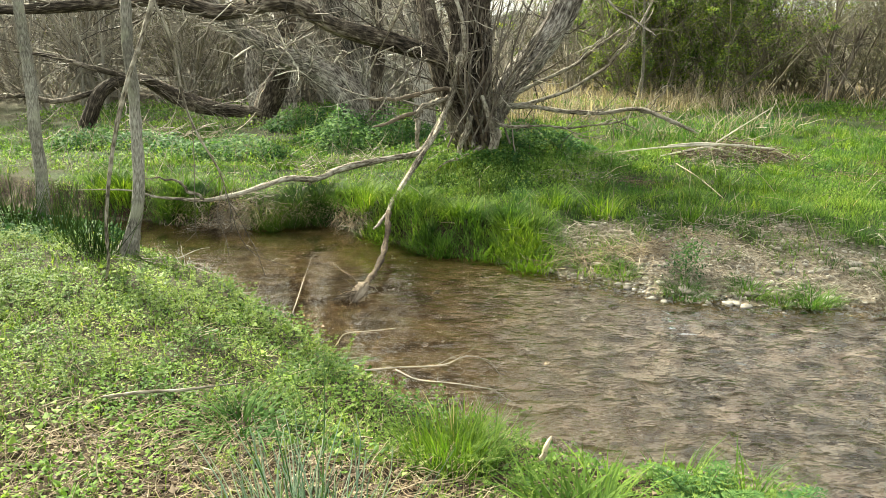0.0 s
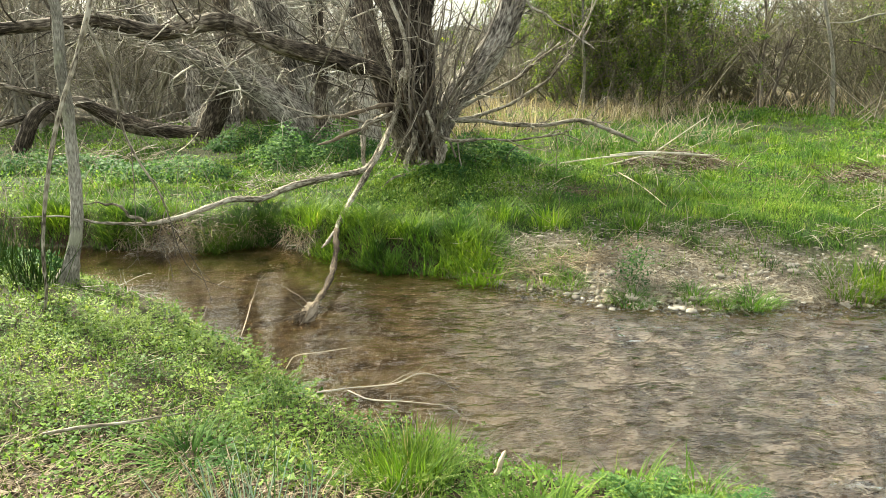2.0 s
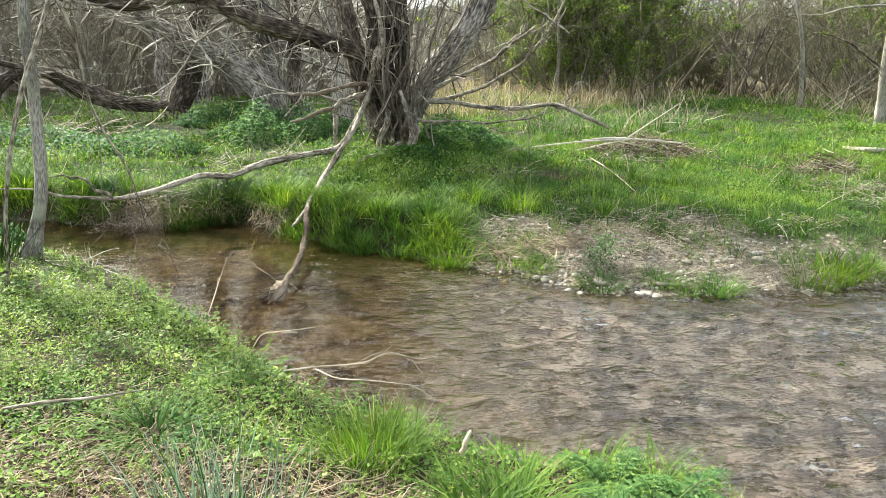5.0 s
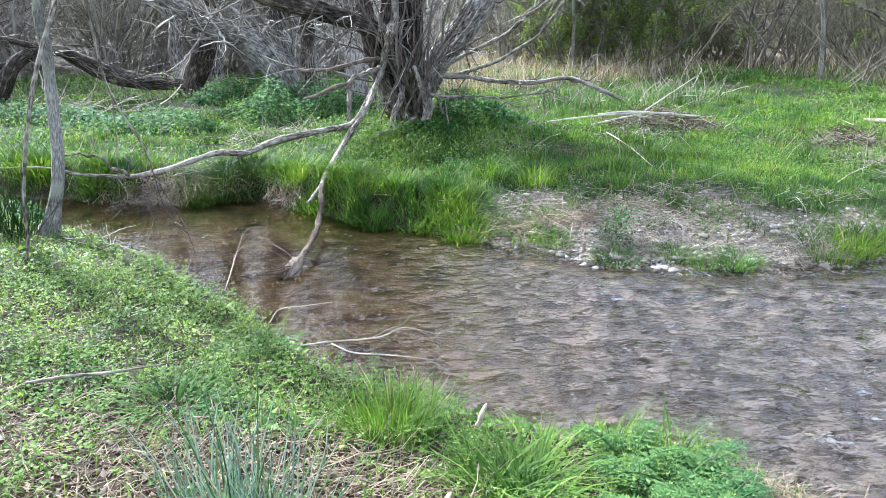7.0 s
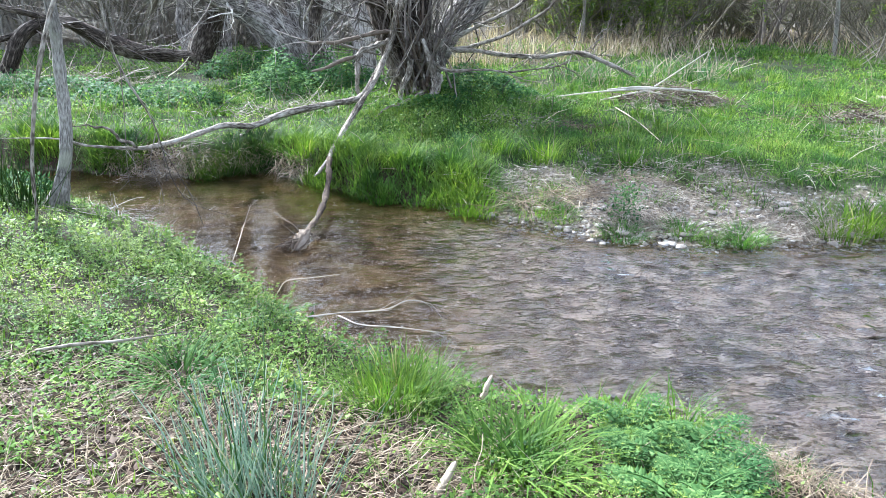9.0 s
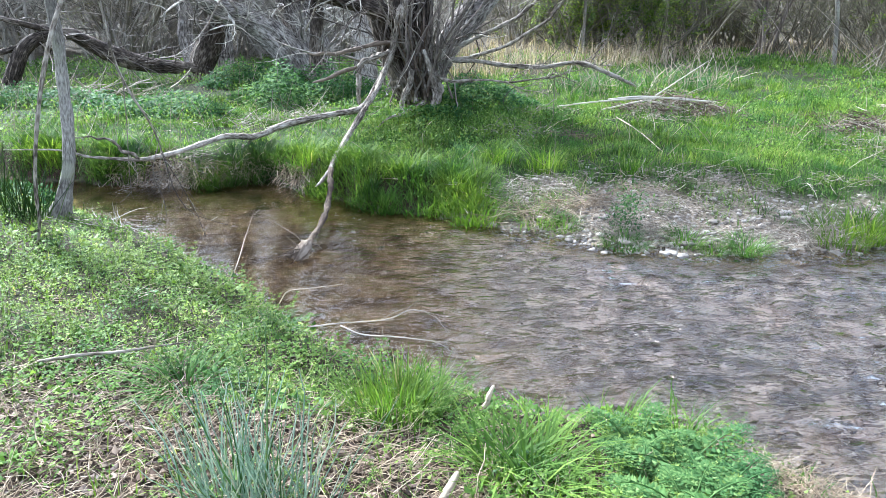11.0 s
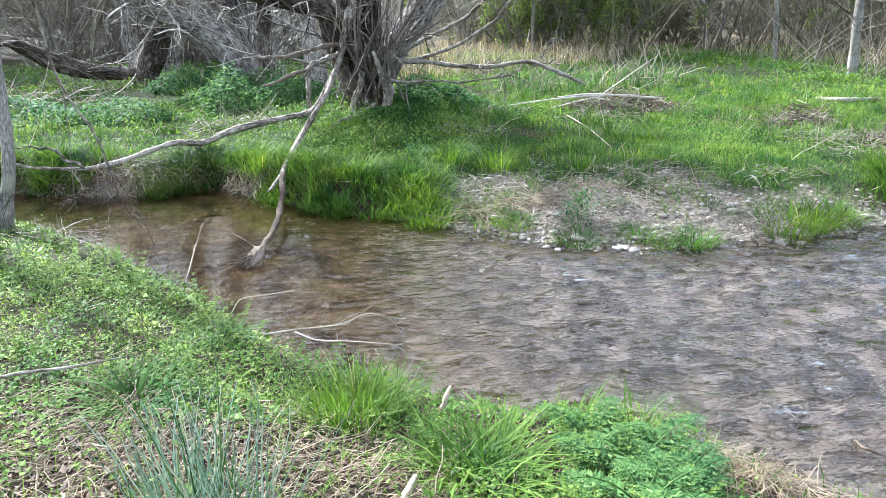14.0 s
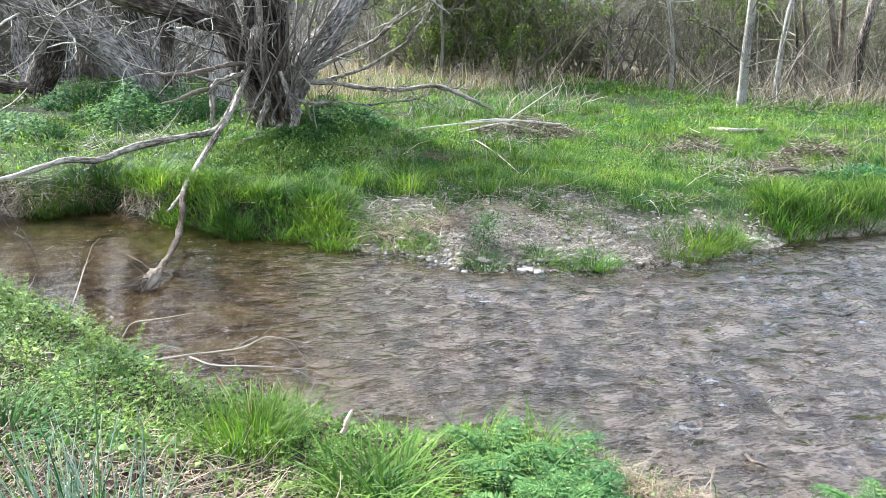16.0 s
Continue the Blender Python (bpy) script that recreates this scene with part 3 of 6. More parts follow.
def build_far_trees():
    """The hazy line of bare trees along the foot of the hillside."""
    n = 7000
    x, y = -60 + 150 * rng.random(n), 48 + 36 * rng.random(n)
    P = on_ground(x, y, -0.3)
    H = (2.0 + 4.5 * rng.random(n) ** 1.5) * (0.5 + 0.8 * vnoise(x, y, 7.0, 81))
    tagged(put("far_trees", [blades(P, H, 0.05 + 0.16 * rng.random(n) ** 2, rng.random(n) * 6.283, 0.05 + 0.35 * rng.random(n), 2)], M_OLIVE), "hazy line of distant leafless trees", "trees", kind="stuff")


build_ground()
build_water()
build_hills()
build_far_trees()

# ---- willow across the stream ----
def empty(name, x, y, label, category, group=""):
    ob = new(name)
    ob.empty_display_size = 0.2
    return tagged(ob, label, category, group)


def build_willow():
    tree = empty("willow_tree", 0, 0, "old gnarled leafless willow with furrowed bark on the grassy bank", "tree")
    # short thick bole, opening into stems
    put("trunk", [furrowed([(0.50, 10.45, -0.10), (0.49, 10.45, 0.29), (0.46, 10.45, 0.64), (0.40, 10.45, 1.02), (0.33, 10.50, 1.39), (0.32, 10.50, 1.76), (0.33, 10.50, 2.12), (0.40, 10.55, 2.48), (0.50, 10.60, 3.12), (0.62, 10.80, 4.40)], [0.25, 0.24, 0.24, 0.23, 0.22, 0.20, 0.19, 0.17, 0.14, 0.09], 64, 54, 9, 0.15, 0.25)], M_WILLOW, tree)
    stems = [
        # the thick limb that leans to the right
        ([(0.54, 10.50, -0.06), (0.62, 10.50, 0.40), (0.72, 10.50, 0.70), (0.86, 10.50, 1.01), (1.07, 10.60, 1.27), (1.32, 10.70, 1.56), (1.57, 10.80, 1.90), (1.75, 10.95, 2.29), (1.89, 11.10, 2.68), (2.12, 11.30, 3.30), (2.40, 11.60, 4.40)], [0.10, 0.11, 0.14, 0.165, 0.19, 0.20, 0.20, 0.185, 0.18, 0.14, 0.09], M_FARBARK),
        ([(0.60, 10.33, -0.03), (0.59, 10.30, 0.65), (0.55, 10.30, 1.17), (0.56, 10.30, 1.61), (0.53, 10.30, 2.04), (0.60, 10.30, 2.46), (0.83, 10.50, 4.20)], [0.15, 0.13, 0.10, 0.085, 0.08, 0.07, 0.04], M_WILLOW),
        ([(0.40, 10.42, -0.05), (0.30, 10.42, 0.35), (0.18, 10.42, 0.66), (0.06, 10.45, 0.95), (-0.06, 10.50, 1.32), (-0.20, 10.70, 1.95), (-0.34, 10.90, 2.80), (-0.60, 11.30, 4.30)], [0.19, 0.17, 0.15, 0.14, 0.13, 0.13, 0.12, 0.07], M_WILLOW),
        # the arm that parts from the bole high up
        ([(0.33, 10.50, 1.75), (0.24, 10.50, 1.98), (0.10, 10.60, 2.27), (-0.04, 10.70, 2.49), (-0.28, 10.80, 3.00), (-1.00, 10.85, 3.85), (-2.10, 10.90, 4.75)], [0.15, 0.15, 0.14, 0.13, 0.12, 0.10, 0.05], M_WILLOW),
        # long dark limb sweeping out over the pool
        ([(0.24, 10.40, 1.28), (-0.12, 10.30, 1.47), (-0.75, 10.10, 1.67), (-1.33, 9.80, 1.83), (-1.81, 9.60, 2.08), (-2.14, 9.40, 2.07), (-2.59, 9.20, 1.97), (-3.11, 9.00, 2.10), (-3.65, 8.90, 2.06), (-4.47, 8.70, 1.99), (-5.46, 8.50, 1.95)], [0.125, 0.12, 0.115, 0.11, 0.105, 0.095, 0.09, 0.08, 0.07, 0.06, 0.02], M_WILLOW),
    ]
    limbs = []
    for pts, rad, m in stems:
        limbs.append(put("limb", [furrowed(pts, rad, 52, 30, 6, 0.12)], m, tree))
    pale = [
        # dead limb that hangs into the water
        ([(0.24, 10.15, 1.50), (0.21, 10.10, 1.38), (0.16, 10.10, 1.17), (0.11, 10.05, 0.97), (0.01, 9.90, 0.71), (-0.15, 9.50, 0.46), (-0.34, 8.90, 0.22), (-0.49, 8.20, 0.04), (-0.57, 7.60, -0.06)], [0.10, 0.10, 0.095, 0.09, 0.085, 0.08, 0.075, 0.07, 0.065]),
        # dead limb that reaches out over the pool
        ([(0.06, 10.10, 0.80), (-0.15, 9.75, 0.47), (-0.31, 9.50, 0.29), (-0.65, 9.30, 0.25), (-1.17, 9.00, 0.20), (-1.49, 8.80, 0.09), (-1.76, 8.65, 0.12), (-2.00, 8.50, 0.07), (-2.33, 8.35, 0.00), (-2.65, 8.20, -0.04), (-2.96, 8.10, 0.01), (-3.12, 8.00, 0.05), (-3.31, 7.90, 0.13), (-3.78, 7.70, 0.17)], [0.08, 0.085, 0.09, 0.085, 0.08, 0.078, 0.075, 0.07, 0.06, 0.052, 0.035, 0.03, 0.022, 0.012]),
        ([(-2.63, 8.20, -0.04), (-2.77, 8.10, 0.09), (-2.87, 8.00, 0.20), (-2.99, 7.95, 0.26), (-3.17, 7.90, 0.25)], [0.04, 0.036, 0.03, 0.02, 0.01]),
        ([(0.08, 10.05, 0.95), (-0.02, 10.00, 0.91), (-0.15, 9.90, 0.88), (-0.26, 9.80, 0.81), (-0.32, 9.75, 0.69), (-0.33, 9.70, 0.49), (-0.32, 9.68, 0.30)], [0.08, 0.09, 0.09, 0.08, 0.075, 0.065, 0.05]),
        ([(-0.26, 9.80, 0.79), (-0.50, 9.70, 0.74), (-0.71, 9.60, 0.66), (-0.88, 9.50, 0.62)], [0.06, 0.05, 0.045, 0.02]),
        # low limbs to the right
        ([(0.64, 10.20, 0.84), (1.17, 9.90, 0.86), (1.57, 9.60, 0.80), (1.96, 9.40, 0.81), (2.34, 9.20, 0.87), (2.58, 9.00, 0.77), (2.97, 8.90, 0.61)], [0.07, 0.055, 0.052, 0.055, 0.058, 0.055, 0.035]),
        ([(0.59, 10.10, 0.74), (0.76, 9.80, 0.62), (1.27, 9.50, 0.62), (1.95, 9.30, 0.67), (2.38, 9.20, 0.78)], [0.06, 0.045, 0.025, 0.02, 0.008]),
        ([(0.69, 10.20, 0.84), (1.10, 9.90, 1.08), (1.49, 9.60, 1.30), (1.81, 9.40, 1.58), (2.08, 9.20, 1.79)], [0.06, 0.05, 0.04, 0.035, 0.025]),
        ([(0.69, 10.20, 0.82), (1.30, 9.80, 0.94), (1.76, 9.50, 1.20), (2.14, 9.30, 1.58), (2.45, 9.10, 2.19), (2.57, 9.00, 2.62)], [0.05, 0.045, 0.04, 0.03, 0.022, 0.015]),
        ([(1.57, 9.30, 2.58), (1.69, 9.20, 2.25), (2.01, 9.10, 2.00), (2.27, 9.00, 1.81), (2.40, 9.00, 1.74)], [0.04, 0.036, 0.03, 0.025, 0.01]),
        # roots and broken stubs round the foot
        ([(0.35, 10.00, 0.72), (0.32, 9.95, 0.54), (0.22, 9.90, 0.33), (0.23, 9.85, 0.15)], [0.07, 0.075, 0.065, 0.05]),
        ([(0.50, 10.00, 0.97), (0.60, 9.95, 0.68), (0.65, 9.90, 0.43), (0.57, 9.85, 0.22)], [0.06, 0.08, 0.07, 0.05]),
        ([(0.74, 10.10, 0.52), (0.67, 10.00, 0.31), (0.61, 9.90, 0.16)], [0.09, 0.09, 0.07]),
        ([(0.50, 9.90, 0.32), (0.27, 9.70, 0.22), (0.02, 9.50, 0.17), (-0.23, 9.30, -0.04)], [0.05, 0.04, 0.025, 0.01]),
        ([(0.09, 10.20, 2.35), (0.24, 10.10, 1.96), (0.28, 10.05, 1.54), (0.16, 10.00, 1.12)], [0.05, 0.06, 0.07, 0.06]),
        ([(-1.00, 10.20, 1.19), (-0.78, 10.00, 1.58), (-0.51, 9.80, 2.08), (-0.38, 9.70, 2.53)], [0.02, 0.025, 0.03, 0.03]),
        ([(0.22, 10.20, 1.10), (0.10, 10.10, 1.07), (-0.22, 9.95, 1.04), (-0.46, 9.80, 0.98), (-0.74, 9.70, 0.94), (-0.93, 9.60, 0.96)], [0.07, 0.07, 0.065, 0.06, 0.05, 0.025]),
        ([(-1.49, 8.80, 0.09), (-1.64, 8.70, -0.01), (-1.80, 8.60, -0.08)], [0.045, 0.035, 0.015]),
        ([(-0.57, 7.60, -0.06), (-0.64, 7.50, -0.14), (-0.70, 7.40, -0.18)], [0.05, 0.04, 0.02]),
    ]
    for i, (pts, rad) in enumerate(pale):
        put("branch", [limb(pts, [(0.50 if 5 <= i <= 15 else 0.44) * r for r in rad], 34 if len(pts) > 4 else 14, 10, 0.22, 0.016 if len(pts) > 4 else 0.006)], M_DARKDEAD if i in (16, 4) else M_DEAD, tree, "" if i in (16, 4) else "pale weathered dead branch")
    # the hanging limb's dark, wet lower end
    put("branch", [limb([(-0.56, 7.66, -0.05), (-0.57, 7.50, -0.08), (-0.54, 7.30, -0.12), (-0.53, 7.10, -0.16), (-0.55, 6.50, -0.21), (-0.58, 6.10, -0.26), (-0.63, 5.90, -0.27), (-0.66, 5.75, -0.29)], [0.028, 0.028, 0.026, 0.024, 0.022, 0.020, 0.019, 0.020], 30, 9, 0.30, 0.012)], M_WETWOOD, tree, "brown, barkless lower end of the hanging branch")
    # frayed end of the hanging limb
    n = 90
    B = np.repeat(np.array([(-0.665, 5.74, -0.29)]), n, 0) + rng.normal(0, 0.018, (n, 3))
    P = shoots(B, np.array([-0.8, -0.35, -0.40]) + rng.normal(0, 0.34, (n, 3)), 0.06 + 0.17 * rng.random(n), 4, 0.22)
    put("frayed_end", [tubes(P, radii(P, 0.006, 0.002), 3), furrowed([(-0.62, 5.84, -0.26), (-0.65, 5.77, -0.285), (-0.68, 5.71, -0.32), (-0.71, 5.67, -0.37)], [0.024, 0.058, 0.060, 0.03], 18, 22, 7, 0.35)], M_DARKDEAD, tree, "splintered, frayed wood end dipping into water")
    for p in ([(-0.65, 5.80, -0.28), (-0.72, 5.85, -0.21), (-0.81, 5.90, -0.17), (-0.90, 5.95, -0.12)], [(-0.63, 5.85, -0.27), (-0.56, 5.85, -0.29), (-0.52, 5.80, -0.31)]):
        put("twig", [limb(p, [0.006, 0.005, 0.003], 12, 5, 0.1, 0.004)], M_DARKDEAD, tree)
    # shaggy dead shoots and peeling strips hugging the bole
    n = 26
    B = np.repeat(np.array([(0.50, 10.12, 0.30)]), n, 0) + rng.normal(0, 1, (n, 3)) * np.array([0.11, 0.04, 0.05])
    B[:, 2] = ground_z(B[:, 0], B[:, 1]) + 0.02 + 0.5 * rng.random(n) ** 2
    S = shoots(B, np.array([-0.06, 0.12, 1.0]) + rng.normal(0, 0.18, (n, 3)), 0.4 + 0.9 * rng.random(n), 7, 0.13, 0.0)
    for i, line in enumerate(S):
        put("bark_strip", [tubes(line[None], np.linspace(0.010 + 0.022 * rng.random(), 0.005, 7)[None], 5)], (M_WETWOOD, M_WILLOW, M_DARKDEAD, M_DEAD, M_WETWOOD)[i % 5], tree)
    # twigs on every limb, suckers round the bole
    for ob, (p, _, _), n in zip(limbs, stems, (34, 18, 20, 16, 56)):
        a = offshoots(spline(p, 8)[None], n, (0.06, 0.26) if len(p) > 10 and p[-1][0] < 0 else (0.10, 0.38), 0.8, 0.1, 6, 0.24, 0.02)
        b = offshoots(a[:, :5], n * 6, (0.2, 0.6), 0.8, 0.15, 5, 0.24, 0.0)
        c = offshoots(b, n * 12, (0.25, 0.7), 0.8, 0.2, 4, 0.24, -0.03)
        tagged(put("crown", [tubes(a, radii(a, 0.011, 0.004), 5), tubes(b, radii(b, 0.007, 0.003), 4), tubes(c, radii(c, 0.004, 0.0015), 3)], M_TWIG, ob), kind="stuff")
    low = offshoots(np.array([spline(p, 8) for p, _ in pale[5:10]]), 34, (0.15, 0.45), 0.6, 0.3, 5, 0.16, 0.03)
    up = shoots(np.repeat(np.array([(0.50, 10.05, 0.64)]), 26, 0) + rng.normal(0, 1, (26, 3)) * np.array([0.22, 0.15, 0.35]), np.array([0.05, -0.05, 1.0]) + rng.normal(0, 0.32, (26, 3)), 1.2 + 1.8 * rng.random(26), 8, 0.10, 0.03)
    b = offshoots(np.concatenate([up[:, :5], low]), 260, (0.2, 0.6), 0.8, 0.15, 5, 0.24, 0.0)
    for line in up:
        put("sucker", [tubes(line[None], np.linspace(0.016, 0.004, 8)[None], 5)], M_TWIG, tree)
    tagged(put("crown", [tubes(low, radii(low, 0.007, 0.003), 4), tubes(b, radii(b, 0.006, 0.0025), 3)], M_TWIG, tree), kind="stuff")
    # high crown
    tops = np.array([spline(p[-2:] + [tuple(np.array(p[-1]) + np.array([0.5 * (i - 1), 0.4, 2.4]))], 6) for i, (p, _, _) in enumerate(stems[:3])])
    d = offshoots(tops, 40, (0.4, 1.0), 0.6, 0.0, 6, 0.15, 0.05)
    e = offshoots(d, 300, (0.3, 0.8), 0.7, 0.1, 5, 0.2, 0.0)
    tagged(put("crown", [tubes(tops, radii(tops, 0.10, 0.04), 7), tubes(d, radii(d, 0.035, 0.01), 5), tubes(e, radii(e, 0.010, 0.003), 3)], M_TWIG, tree), kind="stuff")


build_willow()


# ---- older willows behind, and their fallen trunk ----
def build_old_willow():
    tree = empty("old_willow", 0, 0, "broad old willow leaning over in the thicket behind", "tree")
    parts = [
        ([(-1.40, 14.60, 0.05), (-1.60, 14.50, 0.50), (-1.99, 14.50, 0.92), (-2.47, 14.50, 1.23), (-2.94, 14.40, 1.44), (-3.38, 14.30, 1.72), (-3.71, 14.20, 1.95), (-4.03, 14.10, 2.26), (-4.37, 14.00, 2.67), (-4.64, 13.80, 3.27)], [0.34, 0.32, 0.28, 0.23, 0.18, 0.15, 0.12, 0.10, 0.09, 0.06]),
        ([(-1.25, 14.80, 0.05), (-1.34, 14.80, 0.53), (-1.50, 14.80, 1.16), (-1.68, 14.80, 1.62), (-1.94, 14.80, 2.23), (-2.15, 14.80, 2.82), (-2.31, 14.90, 3.61), (-2.60, 15.20, 5.40)], [0.36, 0.32, 0.31, 0.31, 0.30, 0.28, 0.22, 0.10]),
        ([(-1.22, 14.00, 0.05), (-1.20, 14.00, 0.64), (-1.16, 14.00, 1.33), (-1.17, 14.00, 2.00), (-1.18, 14.00, 2.76), (-1.18, 14.00, 3.58), (-1.10, 14.20, 5.20)], [0.13, 0.12, 0.11, 0.105, 0.10, 0.09, 0.05]),
        ([(-0.33, 12.80, 0.05), (-0.31, 12.80, 0.66), (-0.32, 12.90, 1.25), (-0.36, 13.00, 1.79), (-0.44, 13.00, 2.24), (-0.51, 13.10, 2.69), (-0.53, 13.20, 3.48), (-0.45, 13.50, 5.10)], [0.20, 0.18, 0.17, 0.165, 0.16, 0.15, 0.13, 0.07]),
    ]
    for i, (p, r) in enumerate(parts):
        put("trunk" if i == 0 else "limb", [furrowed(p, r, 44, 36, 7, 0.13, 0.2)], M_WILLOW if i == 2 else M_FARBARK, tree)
    L = np.array([spline(p, 8) for p, _ in parts])
    a = offshoots(L, 120, (0.12, 0.4), 0.9, 0.1, 6, 0.2, 0.02)
    b = offshoots(a, 1000, (0.3, 0.7), 0.8, 0.1, 5, 0.22, -0.02)
    tagged(put("crown", [tubes(a, radii(a, 0.022, 0.006), 4), tubes(b, radii(b, 0.009, 0.003), 3)], M_LITTWIG, tree), kind="stuff")


def build_trunk_thing(name, label, parts, material, twigs=0, twig_mat=None, sides=14):
    tree = empty(name, 0, 0, label, "tree")
    for i, (p, r) in enumerate(parts):
        put("trunk" if i == 0 else "limb", [furrowed(p, r, 36, sides + 8, 5, 0.10, 0.2)], material, tree)
    if twigs:
        L = np.array([spline(p, 8) for p, _ in parts])
        a = offshoots(L, twigs, (0.15, 0.5), 0.8, 0.25, 6, 0.2, 0.02)
        b = offshoots(a, twigs * 4, (0.3, 0.8), 0.8, 0.1, 5, 0.2, 0.0)
        tagged(put("crown", [tubes(a, radii(a, 0.011, 0.004), 4), tubes(b, radii(b, 0.006, 0.0025), 3)], twig_mat or M_BRUSH, tree), kind="stuff")
    return tree


build_old_willow()
build_trunk_thing("leaning_trunk", "dark leaning willow trunk at the wood's edge", [([(-3.62, 15.40, 0.05), (-3.55, 15.40, 0.36), (-3.36, 15.40, 0.73), (-3.17, 15.40, 1.11), (-3.04, 15.40, 1.42), (-3.02, 15.30, 1.95), (-3.05, 15.20, 2.66), (-3.00, 15.10, 3.63), (-2.80, 15.00, 5.10)], [0.26, 0.24, 0.23, 0.22, 0.21, 0.18, 0.16, 0.13, 0.08])], M_WILLOW, 26)
build_trunk_thing("bare_tree", "slender pale-barked leafless tree in the wood", [([(-3.92, 16.50, 0.10), (-3.96, 16.50, 0.44), (-4.07, 16.50, 0.85), (-4.01, 16.50, 1.30), (-4.11, 16.50, 1.64), (-4.27, 16.50, 1.92), (-4.38, 16.50, 2.53), (-4.36, 16.50, 3.60), (-4.30, 16.50, 5.60)], [0.19, 0.17, 0.155, 0.155, 0.15, 0.14, 0.12, 0.10, 0.05])], M_FARBARK, 22)
build_trunk_thing("bare_tree", "upright pale-barked leafless tree in the wood", [([(-3.40, 17.00, 0.10), (-3.35, 17.00, 1.17), (-3.26, 17.00, 1.87), (-3.26, 17.00, 2.55), (-3.19, 17.00, 3.67), (-3.10, 17.00, 5.60)], [0.14, 0.12, 0.115, 0.11, 0.09, 0.05])], M_FARBARK, 22)
fallen = build_trunk_thing("fallen_trunk", "fallen arching dark willow trunk lying on the grass", [
    ([(-6.24, 13.40, 0.22), (-6.13, 13.40, 0.45), (-5.95, 13.50, 0.82), (-5.68, 13.70, 0.99), (-5.35, 13.90, 1.01), (-5.18, 14.20, 0.85), (-4.97, 14.40, 0.69), (-4.68, 14.60, 0.53), (-4.34, 14.90, 0.40), (-3.85, 15.10, 0.34), (-3.43, 15.40, 0.29)], [0.11, 0.12, 0.12, 0.10, 0.10, 0.12, 0.15, 0.16, 0.15, 0.12, 0.10]),
    ([(-5.39, 13.85, 1.01), (-6.09, 13.50, 1.23), (-6.70, 13.40, 1.42), (-7.31, 13.30, 1.51)], [0.05, 0.045, 0.035, 0.02]),
    ([(-5.91, 13.50, 0.85), (-6.65, 13.30, 0.67), (-7.17, 13.20, 0.77), (-7.90, 13.10, 0.68)], [0.05, 0.045, 0.035, 0.02])], M_WILLOW, 60, M_TWIG)


# ---- saplings on the near side ----
def build_sapling(label, pts, rad, n):
    tree = empty("sapling", 0, 0, label, "tree", "saplings by the stream")
    put("trunk", [limb(pts, [0.74 * r for r in rad], 30, 16, 0.09, 0.010)], M_SAPLING, tree)
    P = spline(pts, 10)[None]
    a = offshoots(P[:, 6:], n, (0.15, 0.4), 0.9, 0.1, 6, 0.18, 0.04)
    b = offshoots(a, n * 4, (0.3, 0.7), 0.8, 0.1, 5, 0.2, 0.0)
    tagged(put("crown", [tubes(a, radii(a, 0.010, 0.003), 4), tubes(b, radii(b, 0.0035, 0.0015), 3)], M_TWIG, tree), kind="stuff")


build_sapling("slim grey sapling with a flared foot at the water's edge", [(-2.65, 6.00, -0.15), (-2.56, 6.00, 0.05), (-2.49, 6.00, 0.21), (-2.45, 6.05, 0.59), (-2.45, 6.10, 1.08), (-2.44, 6.10, 1.52), (-2.45, 6.15, 1.94), (-2.48, 6.20, 2.43), (-2.50, 6.50, 3.96)], [0.16, 0.10, 0.07, 0.062, 0.06, 0.056, 0.054, 0.05, 0.03], 16)
build_sapling("slim grey sapling standing in rushes on the bank", [(-3.81, 6.95, -0.20), (-3.76, 6.95, 0.07), (-3.73, 6.95, 0.29), (-3.70, 6.95, 0.76), (-3.71, 7.00, 1.36), (-3.73, 7.00, 1.99), (-3.79, 7.10, 2.64), (-3.76, 7.30, 4.25)], [0.12, 0.09, 0.075, 0.07, 0.066, 0.062, 0.058, 0.03], 14)


